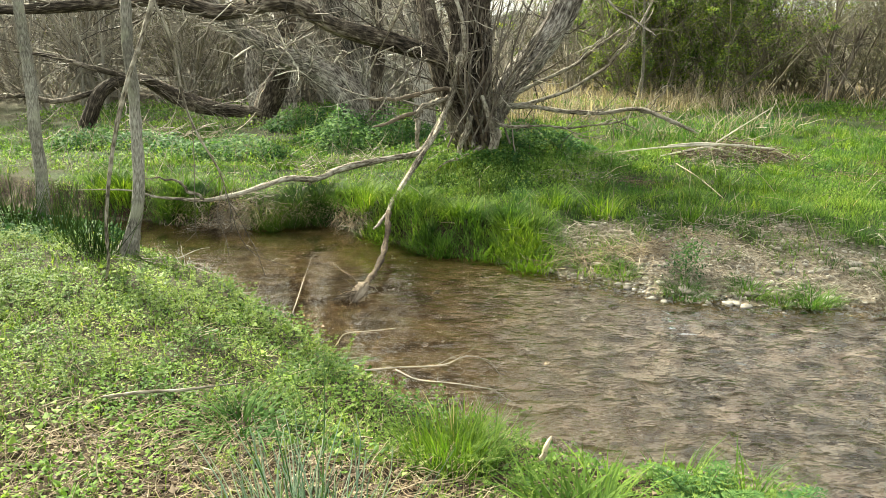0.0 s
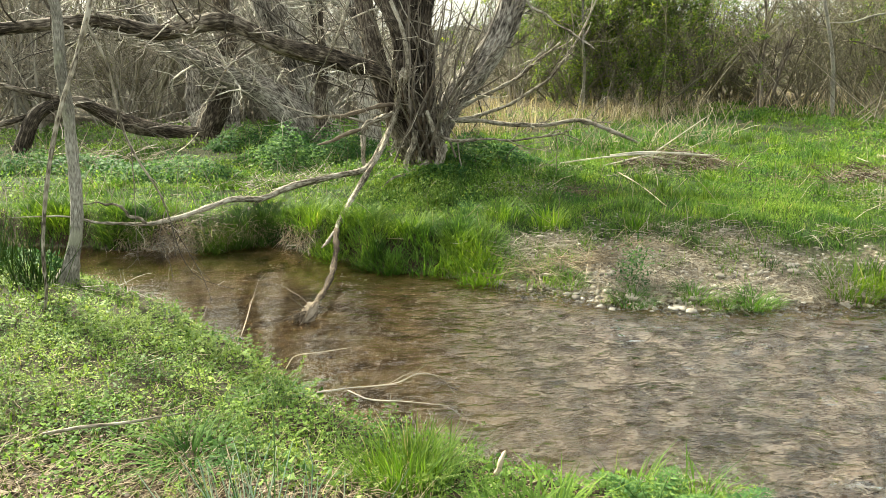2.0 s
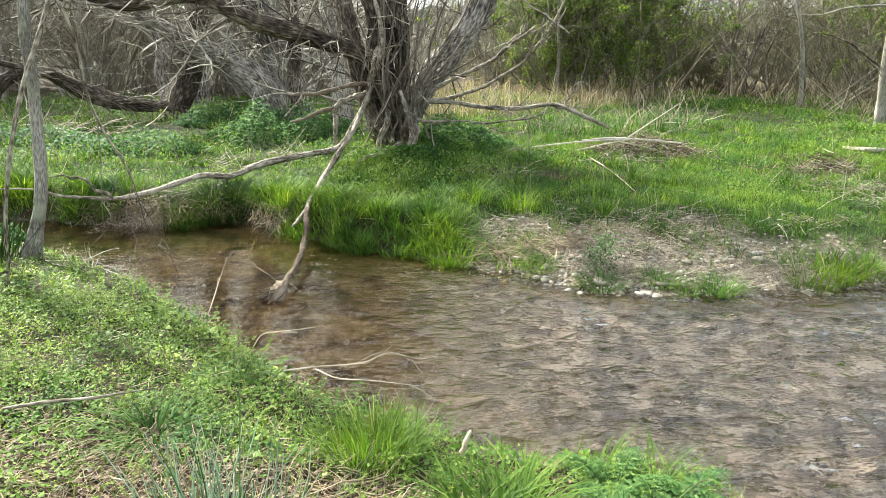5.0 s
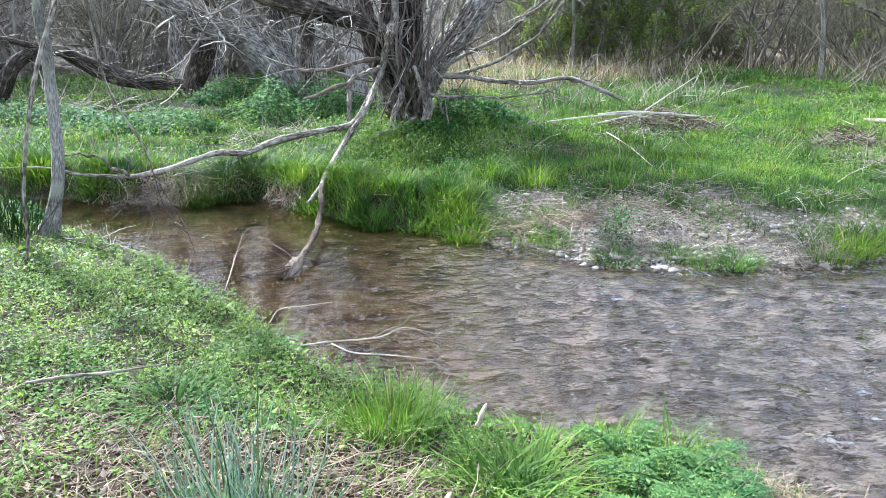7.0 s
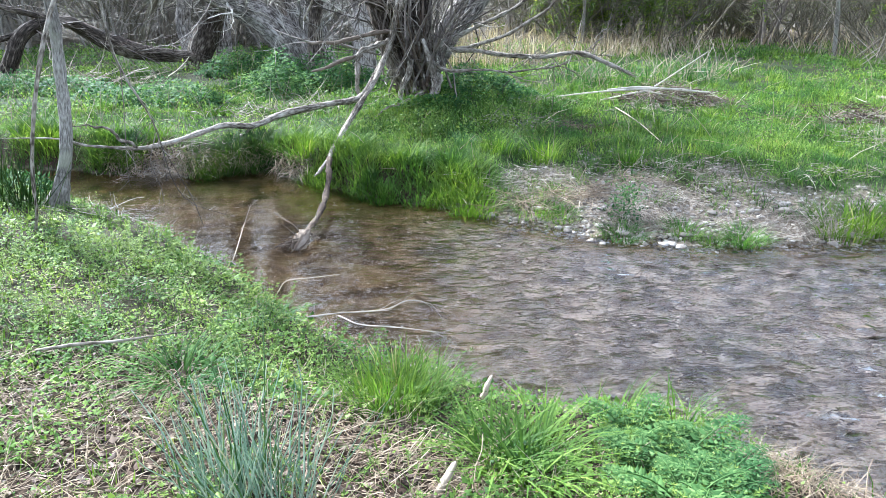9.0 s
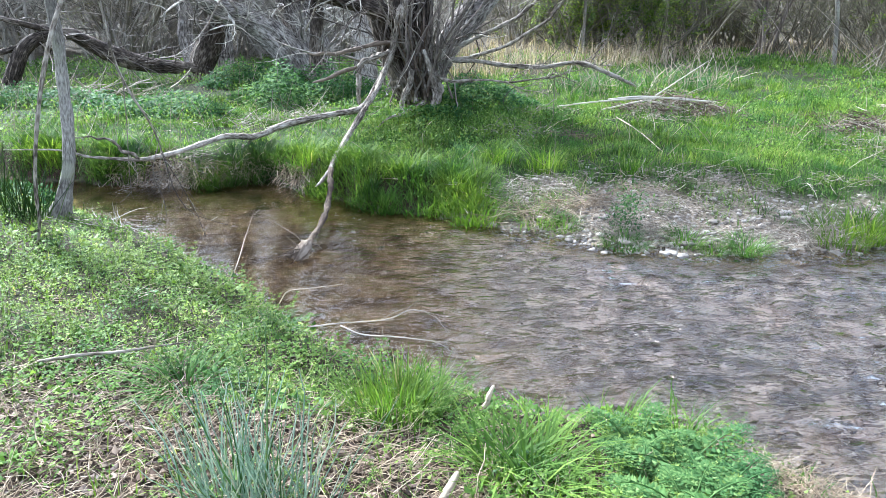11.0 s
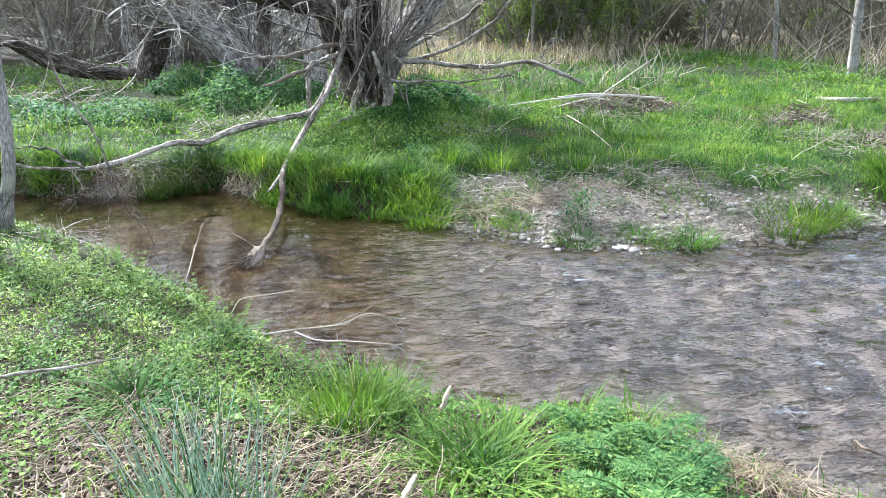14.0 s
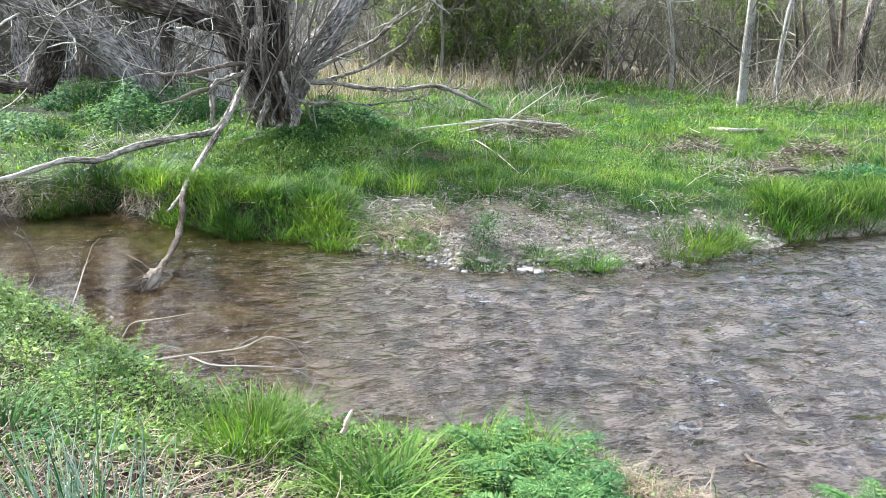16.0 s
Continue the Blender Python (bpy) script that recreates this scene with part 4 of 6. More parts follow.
def build_propped_branch():
    """A broken, forked branch: one leg stands on the bank, the other trails over the water."""
    ob = empty("broken_branch", 0, 0, "thin broken forked branch leaning on the bank over the water", "branch")
    legs = [
        ([(-2.27, 4.86, 0.02), (-2.19, 4.75, 0.22), (-2.18, 4.80, 0.47), (-2.13, 4.90, 0.93), (-2.04, 5.00, 1.36), (-1.94, 5.10, 1.67), (-1.86, 5.15, 1.90), (-1.83, 5.25, 2.20), (-1.79, 5.50, 2.96)], [0.012, 0.017, 0.019, 0.021, 0.023, 0.025, 0.027, 0.028, 0.01]),
        ([(-1.87, 5.15, 1.88), (-1.80, 5.15, 1.69), (-1.77, 5.20, 1.49), (-1.75, 5.20, 1.23), (-1.69, 5.25, 1.00), (-1.58, 5.30, 0.76), (-1.53, 5.30, 0.56), (-1.49, 5.30, 0.35)], [0.02, 0.018, 0.017, 0.016, 0.014, 0.011, 0.008, 0.004]),
    ]
    for p, r in legs:
        put("leg", [limb(p, [0.60 * v for v in r], 26, 7, 0.12, 0.008)], M_DEAD, ob)
    P = np.array([spline(legs[1][0], 10)])
    fixed = [([(-1.70, 5.20, 1.10), (-1.71, 5.20, 0.81), (-1.73, 5.20, 0.54), (-1.74, 5.20, 0.33)]), ([(-1.52, 5.30, 0.54), (-1.46, 5.25, 0.32), (-1.34, 5.20, 0.17), (-1.09, 5.10, 0.11)]),
             ([(-1.54, 5.30, 0.58), (-1.43, 5.30, 0.35), (-1.33, 5.25, 0.16), (-1.27, 5.20, 0.00)]), ([(-1.55, 5.30, 0.64), (-1.58, 5.20, 0.46), (-1.53, 5.20, 0.29), (-1.52, 5.20, 0.15)])]
    F = np.array([spline(p, 8) for p in fixed])
    a = offshoots(np.concatenate([P[:, 6:], P[:, 5:9]]), 22, (0.2, 0.5), 0.5, 0.2, 5, 0.2, -0.12)
    b = offshoots(F, 26, (0.1, 0.35), 0.6, 0.3, 4, 0.2, -0.05)
    put("crown", [tubes(F, radii(F, 0.0035, 0.0018), 4), tubes(a, radii(a, 0.0028, 0.0013), 3), tubes(b, radii(b, 0.002, 0.001), 3)], M_TWIG, ob)


build_propped_branch()


# ---- thicket ----
def build_shrub(name, label, height, stems, spread, fork, material, leaf=None, leaf_n=0, leaf_size=0.05, stem_r=0.03):
    ob = empty(name, 0, 0, label, "shrub", "thicket behind the meadow")
    B = rng.normal(0, 0.22, (stems, 3)) * np.array([1, 1, 0])
    B[:, 2] = -0.15
    D = rng.normal(0, spread, (stems, 3)) + np.array([0, 0, 1.0])
    s = shoots(B, D, height * (0.6 + 0.5 * rng.random(stems)), 8, 0.13, 0.03)
    a = offshoots(s, fork, (0.2, 0.55), 0.7, 0.15, 5, 0.18, 0.04)
    b = offshoots(a, fork * 3, (0.3, 0.8), 0.8, 0.1, 4, 0.2, 0.02)
    rs = radii(s, stem_r, stem_r * 0.3)
    for i in range(stems):
        put("stem", [tubes(s[i:i + 1], rs[i:i + 1], 5)], material, ob)
    tagged(put("crown", [tubes(a, radii(a, stem_r * 0.4, stem_r * 0.14), 3), tubes(b, radii(b, 0.0075, 0.0035), 3)], material, ob), kind="stuff")
    if leaf:
        P = offshoots(b, leaf_n, (0.02, 0.3), 1.0, 0.1, 2, 0.1, 0)[:, 1]
        tagged(put("foliage", [leaves(P, rng.random(leaf_n) * 6.28, rng.normal(0, 0.6, leaf_n), leaf_size * (0.6 + 0.8 * rng.random(leaf_n)), leaf_size * 0.6 * (0.6 + 0.8 * rng.random(leaf_n)))], leaf, ob), kind="stuff")
    return ob


SHRUBS = [
    build_shrub("bare_shrub", "leafless grey-brown shrub of many thin stems", 4.2, 14, 0.35, 101, M_BRUSH),
    build_shrub("bare_shrub", "tall leafless shrub with upright whippy stems", 6.0, 10, 0.22, 117, M_BRUSH, None, 0, 0, 0.045),
    build_shrub("budding_shrub", "shrub just breaking into small yellow-green leaf", 4.6, 12, 0.40, 117, M_OLIVE, M_BUD, 2600, 0.05),
    build_shrub("evergreen_shrub", "dense ivy-clad evergreen shrub", 4.6, 12, 0.45, 132, M_OLIVE, M_IVY, 17000, 0.06, 0.026),
    build_shrub("bare_shrub", "olive-brown leafless shrub with upright thin stems", 5.0, 14, 0.25, 117, M_OLIVE, M_BUD, 700, 0.04),
    build_shrub("bramble", "low tangle of dead arching bramble stems", 1.7, 22, 1.0, 117, M_OLIVE, None, 0, 0, 0.012),
]


def plant(i, x, y, s=1.0):
    z = float(ground_z(x, y))
    copy_thing(SHRUBS[i], pose(x, y, z, 0, 0, rng.random() * 360) @ Matrix.Scale(s, 4))


# a lone shrub in the meadow, the green bank behind the willow, and the wood's edge
def build_thicket():
    lone = [(10.10, 20.40, 0.20)]
    for x, y, _ in lone:
        ob = build_shrub("lone_shrub", "lone leafless shrub with dark forking stems in the meadow", 3.4, 6, 0.26, 60, M_TWIG, None, 0, 0, 0.045)
        ob.location = (x, y, float(ground_z(x, y)))
    for x, y, s in [(4.93, 21.48, 0.50), (5.80, 21.34, 0.50), (6.82, 21.18, 0.50), (7.98, 21.64, 0.50)]:
        plant(3, x, y - 1, 0.85 + 0.25 * rng.random())
    for k in range(135):
        x = -17 + 45 * rng.random() if k < 105 else -16 + 19 * rng.random()
        front = np.interp(x, [-17, -6, 0, 3, 9, 12, 16, 28], [15.5, 19, 21, 22.5, 23.5, 18.5, 15.5, 15])
        y = front + 9 * rng.random() ** 1.3
        right = x > 4
        i = rng.choice([0, 1, 2, 3, 4, 5], p=[0.03, 0.02, 0.42, 0.05, 0.38, 0.10] if right else [0.42, 0.36, 0.03, 0.0, 0.09, 0.10])
        low = max(math.exp(-((x / y - 0.045) / 0.06) ** 2), 0.8 * math.exp(-((x / y - 0.42) / 0.04) ** 2))
        plant(int(i), x, y, (0.7 + 0.5 * rng.random()) * (1 - 0.7 * low) * np.interp(x, [-2, 3, 28], [1.0, 0.75, 0.75]))
    for k in range(34):
        x, y = -26 + 70 * rng.random(), 28 + 16 * rng.random()
        if -0.03 < x / y < 0.11 or 0.37 < x / y < 0.47:
            continue
        plant(int(rng.choice([0, 2, 4], p=[0.3, 0.35, 0.35])), x, y, 1.0 + 0.5 * rng.random())
    for k in range(26):
        x = 6 + 22 * rng.random()
        front = np.interp(x, [6, 9, 12, 16, 28], [23.5, 24, 19.5, 16.5, 16])
        plant(int(rng.choice([2, 4, 5], p=[0.4, 0.4, 0.2])), x, front + 4 * rng.random(), 0.7 + 0.3 * rng.random())
    for i, ob in enumerate(SHRUBS):
        x, y = [(-3.2, 21.5), (-8.5, 19.5), (17.0, 17.5), (5.4, 24.0), (14.5, 19.0), (12.5, 18.0)][i]
        ob.location = (x, y, float(ground_z(x, y)))


build_thicket()
for pts, rad, mat in [
        ([(9.98, 13.90, 0.02), (9.95, 13.90, 0.50), (9.92, 13.90, 1.06), (9.92, 13.90, 1.93), (9.86, 13.90, 2.87), (9.70, 13.90, 6.00)], [0.095, 0.090, 0.085, 0.08, 0.07, 0.04], M_SAPLING),
        ([(11.10, 14.30, 0.02), (11.06, 14.30, 0.35), (11.04, 14.30, 1.16), (11.09, 14.30, 1.95), (11.16, 14.30, 2.94), (10.90, 14.30, 6.20)], [0.062, 0.060, 0.055, 0.052, 0.045, 0.03], M_SAPLING),
        ([(10.18, 17.00, 0.02), (10.16, 17.00, 0.20), (10.06, 17.00, 1.33), (9.85, 17.00, 2.22), (9.62, 17.00, 3.20), (9.30, 17.00, 5.85)], [0.052, 0.050, 0.046, 0.042, 0.036, 0.02], M_SAPLING),
        ([(5.00, 19.60, 0.05), (4.92, 19.20, 1.38), (4.84, 19.10, 2.18), (4.71, 19.00, 5.89)], [0.038, 0.035, 0.032, 0.02], M_SAPLING),
        ([(12.15, 15.00, 0.02), (12.05, 15.00, 0.66), (11.93, 15.00, 1.51), (11.78, 15.00, 2.09), (11.52, 15.00, 3.11), (11.00, 15.00, 5.60)], [0.045, 0.040, 0.036, 0.034, 0.03, 0.02], M_WILLOW),
        ([(13.45, 15.50, 0.02), (13.41, 15.50, 0.76), (13.34, 15.50, 1.51), (13.15, 15.50, 2.13), (12.79, 15.50, 3.19), (12.30, 15.50, 5.60)], [0.09, 0.085, 0.08, 0.075, 0.06, 0.03], M_DARKDEAD),
        ([(13.75, 15.80, 0.02), (13.80, 15.80, 0.76), (13.80, 15.80, 1.51), (13.70, 15.80, 2.30), (13.50, 15.80, 5.40)], [0.08, 0.07, 0.065, 0.06, 0.03], M_DARKDEAD),
        ([(13.10, 16.00, 0.02), (13.05, 16.00, 0.80), (12.95, 16.00, 1.60), (12.75, 16.00, 2.40), (12.40, 16.00, 5.40)], [0.07, 0.065, 0.06, 0.055, 0.03], M_DARKDEAD),
        ([(13.30, 14.60, 0.02), (13.30, 14.60, 0.81), (13.29, 14.60, 1.41), (13.39, 14.60, 2.12), (13.45, 14.60, 3.15), (13.60, 14.60, 5.40)], [0.12, 0.11, 0.105, 0.10, 0.09, 0.05], M_WILLOW)]:
    words = {"sapling_bark": "slender leafless young tree with pale grey bark", "willow_bark": "leafless young tree with dark bark"}
    young = build_trunk_thing("young_tree", words.get(mat.name, "leafless young tree with grey-brown bark"), [(pts, rad)], mat, 10, M_OLIVE, 10)
    if rad[0] == 0.095:
        put("branch", [limb([(9.92, 13.92, 0.85), (10.25, 14.40, 1.10), (9.90, 14.40, 1.36), (9.40, 14.30, 1.65), (9.00, 14.20, 1.73), (8.43, 14.10, 1.82)], [0.02, 0.025, 0.025, 0.02, 0.018, 0.008], 24, 7, 0.15, 0.02)], M_WILLOW, young, "dark bent side branch")
        put("branch", [limb([(9.90, 13.88, 2.30), (9.41, 13.30, 2.25), (9.08, 13.30, 2.27), (8.55, 13.30, 2.22), (8.19, 13.40, 2.11), (7.82, 13.50, 2.12)], [0.024, 0.022, 0.02, 0.018, 0.015, 0.006], 24, 7, 0.12, 0.015)], M_SAPLING, young)
# pale dead canes leaning in a heap before the young trees
n = 110
cane_x, cane_y = 10.1 + 3.4 * rng.random(n), 13.6 + 1.4 * rng.random(n)
canes = shoots(on_ground(cane_x, cane_y), rng.normal(0, 0.55, (n, 3)) + np.array([0.30, 0, 0.9]), 0.4 + 1.2 * rng.random(n) ** 1.5, 6, 0.09, -0.05)
tagged(put("pale_canes", [tubes(canes, radii(canes, 0.009, 0.003), 4)], M_PALETWIG), "bleached arching canes leaning in a heap", "canes", kind="stuff")

# ---- grass, herbs, reeds ----
def tuft(x, y, n, h, r, material, label, lean=0.7, w=0.010, name="grass_tuft", group="grass tufts on the banks", segs=3):
    """One clump of arching blades."""
    a, d = rng.random(n) * 6.283, r * np.sqrt(rng.random(n))
    px, py = x + d * np.cos(a), y + d * np.sin(a)
    P = on_ground(px, py, -0.01)
    az = a + rng.normal(0, 0.6, n)
    H = h * (0.45 + 0.75 * rng.random(n))
    ln = lean * (0.25 + 0.9 * d / r + 0.4 * rng.random(n))
    return tagged(put(name, [blades(P, H, w * (0.6 + 0.8 * rng.random(n)), az, ln, segs)], material), label, "grass", group)


def heap_gap(x, y):
    """0 where a brush pile lies, 1 elsewhere."""
    g = 1
    for cx, cy, rx, ry in ((4.05, 10.45, 0.95, 0.35), (5.95, 9.15, 0.48, 0.22), (7.3, 8.6, 0.62, 0.25), (6.25, 7.75, 0.28, 0.32)):
        g = g * (1 - np.exp(-(((x - cx) / rx) ** 2 + ((y - cy) / ry) ** 2) ** 2))
    return g


def build_meadow():
    def keep(x, y):
        df = y - far_edge(x)
        return np.where(df > 0.02, (1 - gravel_mask(x, y) * 0.93) * np.interp(y, [6, 9, 14, 24], [1, 0.9, 0.55, 0.2]) * (0.45 + 0.75 * vnoise(x, y, 0.7, 21)) * heap_gap(x, y), 0)
    for name, mat, count, hh, size, seed, lab in [("meadow_grass", M_GRASS, 270000, 0.10, 0.007, 21, "short fresh green spring meadow grass"), ("bank_grass", M_GRASS, 210000, 0.085, 0.0065, 26, "short grass on the stream's far bank"), ("long_grass", M_LUSH, 110000, 0.19, 0.008, 22, "longer bright green grass in loose patches")]:
        near = name == "bank_grass"
        x, y = scatter(count // 14, -5 if near else -9, 9 if near else 16, 5.4, 11.5 if near else 22, keep)
        x, y = np.repeat(x, 13), np.repeat(y, 13)
        x, y = x + rng.normal(0, 0.045, len(x)), y + rng.normal(0, 0.045, len(y))
        ok = y > far_edge(x)
        x, y = x[ok], y[ok]
        if name == "long_grass":
            ok = vnoise(x, y, 0.9, seed) > np.interp(x, [-2, 0.5], [0.74, 0.52])
            x, y = x[ok], y[ok]
        n = len(x)
        P = on_ground(x, y, -0.01)
        H = hh * (0.4 + 0.9 * rng.random(n)) * (0.6 + 0.8 * vnoise(x, y, 1.1, seed + 5)) * np.interp(x, [-2, 0.5], [0.7, 1.0])
        wide = size * np.interp(y, [6, 12, 22], [0.7, 1.1, 2.0]) * (0.6 + 0.8 * rng.random(n))
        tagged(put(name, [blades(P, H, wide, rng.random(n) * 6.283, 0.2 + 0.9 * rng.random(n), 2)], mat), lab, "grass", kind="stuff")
    # leafy weeds among the grass
    x, y = scatter(150000, -9, 14, 7.0, 19, lambda x, y: keep(x, y) * (vnoise(x, y, 1.4, 24) > np.where(x < 1, 0.22, 0.55)))
    n = len(x)
    P = on_ground(x, y)
    P[:, 2] += 0.18 * rng.random(n) * (0.3 + vnoise(x, y, 0.5, 25))
    s = np.interp(y, [7, 18], [0.026, 0.062]) * (0.5 + 1.0 * rng.random(n))
    tagged(put("meadow_weeds", [leaves(P, rng.random(n) * 6.283, rng.normal(0.35, 0.6, n), s, s * 0.5)], M_WEED), "leafy green weeds growing through the meadow", "weeds", kind="stuff")
    # yellowish herbs before the willow
    x, y = scatter(16000, -1.6, 2.2, 7.6, 10.6, lambda x, y: keep(x, y) * np.exp(-(((x - 0.2) / 1.0) ** 2 + ((y - 9.1) / 0.9) ** 2)))
    n = len(x)
    P = on_ground(x, y)
    P[:, 2] += 0.22 * rng.random(n) * (0.3 + vnoise(x, y, 0.3, 27))
    s = 0.018 + 0.022 * rng.random(n)
    tagged(put("yellow_herbs", [leaves(P, rng.random(n) * 6.283, rng.normal(0.3, 0.6, n), s, s * 0.6)], M_CLEAVER), "yellow-green leafy herbs below the willow", "herbs", kind="stuff")
    # scattered dead stalks
    x, y = scatter(2300, -8, 12, 6.2, 17, lambda x, y: np.where(y - far_edge(x) > 0.25, 0.35 + 0.65 * (vnoise(x, y, 1.0, 28) > 0.55), 0))
    n = len(x)
    D = rng.normal(0, 1, (n, 3)) + np.array([0, 0, 0.55])
    S = shoots(on_ground(x, y), D * np.array([1, 1, 0.5]) + np.array([0, 0, 0.25]), 0.10 + 0.35 * rng.random(n) ** 2, 4, 0.12, -0.08)
    tagged(put("dead_stalks", [tubes(S, radii(S, 0.0032, 0.0018), 3)], M_STRAW), "bleached dead stalks lying in the grass", "stalks", kind="stuff")


def build_reeds():
    """The belt of dry reeds and tall dead grass before the thicket."""
    def keep(x, y):
        front = np.interp(x, [0.5, 3, 8, 10, 12, 16, 20], [14.5, 15.5, 18.5, 17, 13.8, 13, 12.5])
        gap = 1 - np.exp(-((x - 9.3) / 0.9) ** 2)
        return np.where(y > front, (0.3 + 0.7 * vnoise(x, y, 1.1, 41)) * gap * np.where(y < front + 5, 1, 0.3) * np.interp(x, [9, 11], [1, 0.55]), 0)
    x, y = scatter(32000, 0.3, 22, 12.5, 25, keep)
    n = len(x)
    P = on_ground(x, y)
    H = (0.3 + 0.7 * rng.random(n) ** 1.7) * np.interp(x, [0.3, 8, 12, 22], [0.65, 0.9, 0.85, 0.85])
    tagged(put("dry_reeds", [blades(P, H, 0.009 + 0.010 * rng.random(n), rng.random(n) * 6.283, 0.1 + 1.6 * rng.random(n) ** 1.3, 3)], M_REED), "belt of dry tan reeds and dead grass", "reeds", kind="stuff")
    # canes lying at all angles before the young trees
    x, y = scatter(1300, 9.5, 20, 12.8, 18, lambda x, y: 0.5 + 0.5 * vnoise(x, y, 1.5, 43))
    n = len(x)
    S = shoots(on_ground(x, y), rng.normal(0, 0.75, (n, 3)) + np.array([0, 0, 1.0]), 0.8 + 1.6 * rng.random(n), 5, 0.06, -0.04)
    tagged(put("dark_canes", [tubes(S[::2], radii(S[::2], 0.008, 0.003), 3)], M_OLIVE), "brown dead canes leaning in a tangle", "canes", kind="stuff")
    tagged(put("dead_canes", [tubes(S[1::4], radii(S[1::4], 0.007, 0.003), 3)], M_GREYSTRAW), "pale dead canes leaning in a tangle", "canes", kind="stuff")
    # green and straw clumps by the brush pile
    for x, y, n in [(3.9, 12.6, 90), (4.6, 12.9, 90), (5.2, 13.0, 70), (3.2, 12.9, 60), (5.8, 13.4, 70)]:
        ob = empty("reed_clump", 0, 0, "clump of green blades and bleached bent reeds in the meadow", "reeds", "reed clumps")
        a, d = rng.random(n) * 6.283, 0.55 * np.sqrt(rng.random(n))
        P = on_ground(x + d * np.cos(a), y + d * np.sin(a))
        tagged(put("green_growth", [blades(P, 0.2 + 0.35 * rng.random(n), 0.010 + 0.008 * rng.random(n), a, 0.2 + 0.7 * rng.random(n), 3)], M_FERNY, ob), kind="stuff")
        S = shoots(P[:n // 2], rng.normal(0, 0.7, (n // 2, 3)) + np.array([0.1, 0, 0.9]), 0.3 + 0.8 * rng.random(n // 2), 5, 0.12, -0.06)
        tagged(put("dry_growth", [tubes(S, radii(S, 0.006, 0.003), 3)], M_PALETWIG, ob), kind="stuff")


def build_nettles():
    """Dark leafy undergrowth round the foot of the willow and behind it."""
    for x0, y0, rx, ry, hh, n in [(-1.2, 12.2, 1.3, 0.9, 0.55, 6500), (1.5, 10.7, 0.8, 0.5, 0.35, 2600), (0.55, 9.75, 0.6, 0.3, 0.12, 1600), (-3.6, 6.6, 0.9, 0.5, 0.22, 2200), (-3.3, 11.2, 1.2, 0.6, 0.30, 3200), (-5.2, 12.2, 1.3, 0.6, 0.35, 3200), (-2.2, 14.2, 1.2, 0.6, 0.4, 2600), (7.1, 7.5, 0.8, 0.4, 0.12, 1800)]:
        a, d = rng.random(n) * 6.283, np.sqrt(rng.random(n))
        x, y = x0 + rx * d * np.cos(a), y0 + ry * d * np.sin(a)
        P = on_ground(x, y)
        P[:, 2] += hh * rng.random(n) ** 0.7 * (1 - d ** 3) * (0.5 + vnoise(x, y, 0.4, 33))
        s = 0.035 + 0.045 * rng.random(n)
        tagged(put("nettle_patch", [leaves(P, rng.random(n) * 6.283, rng.normal(-0.1, 0.4, n), s, s * 0.62)], M_NETTLE), "dense patch of dark green nettles by the willow", "nettles", "undergrowth", "stuff")


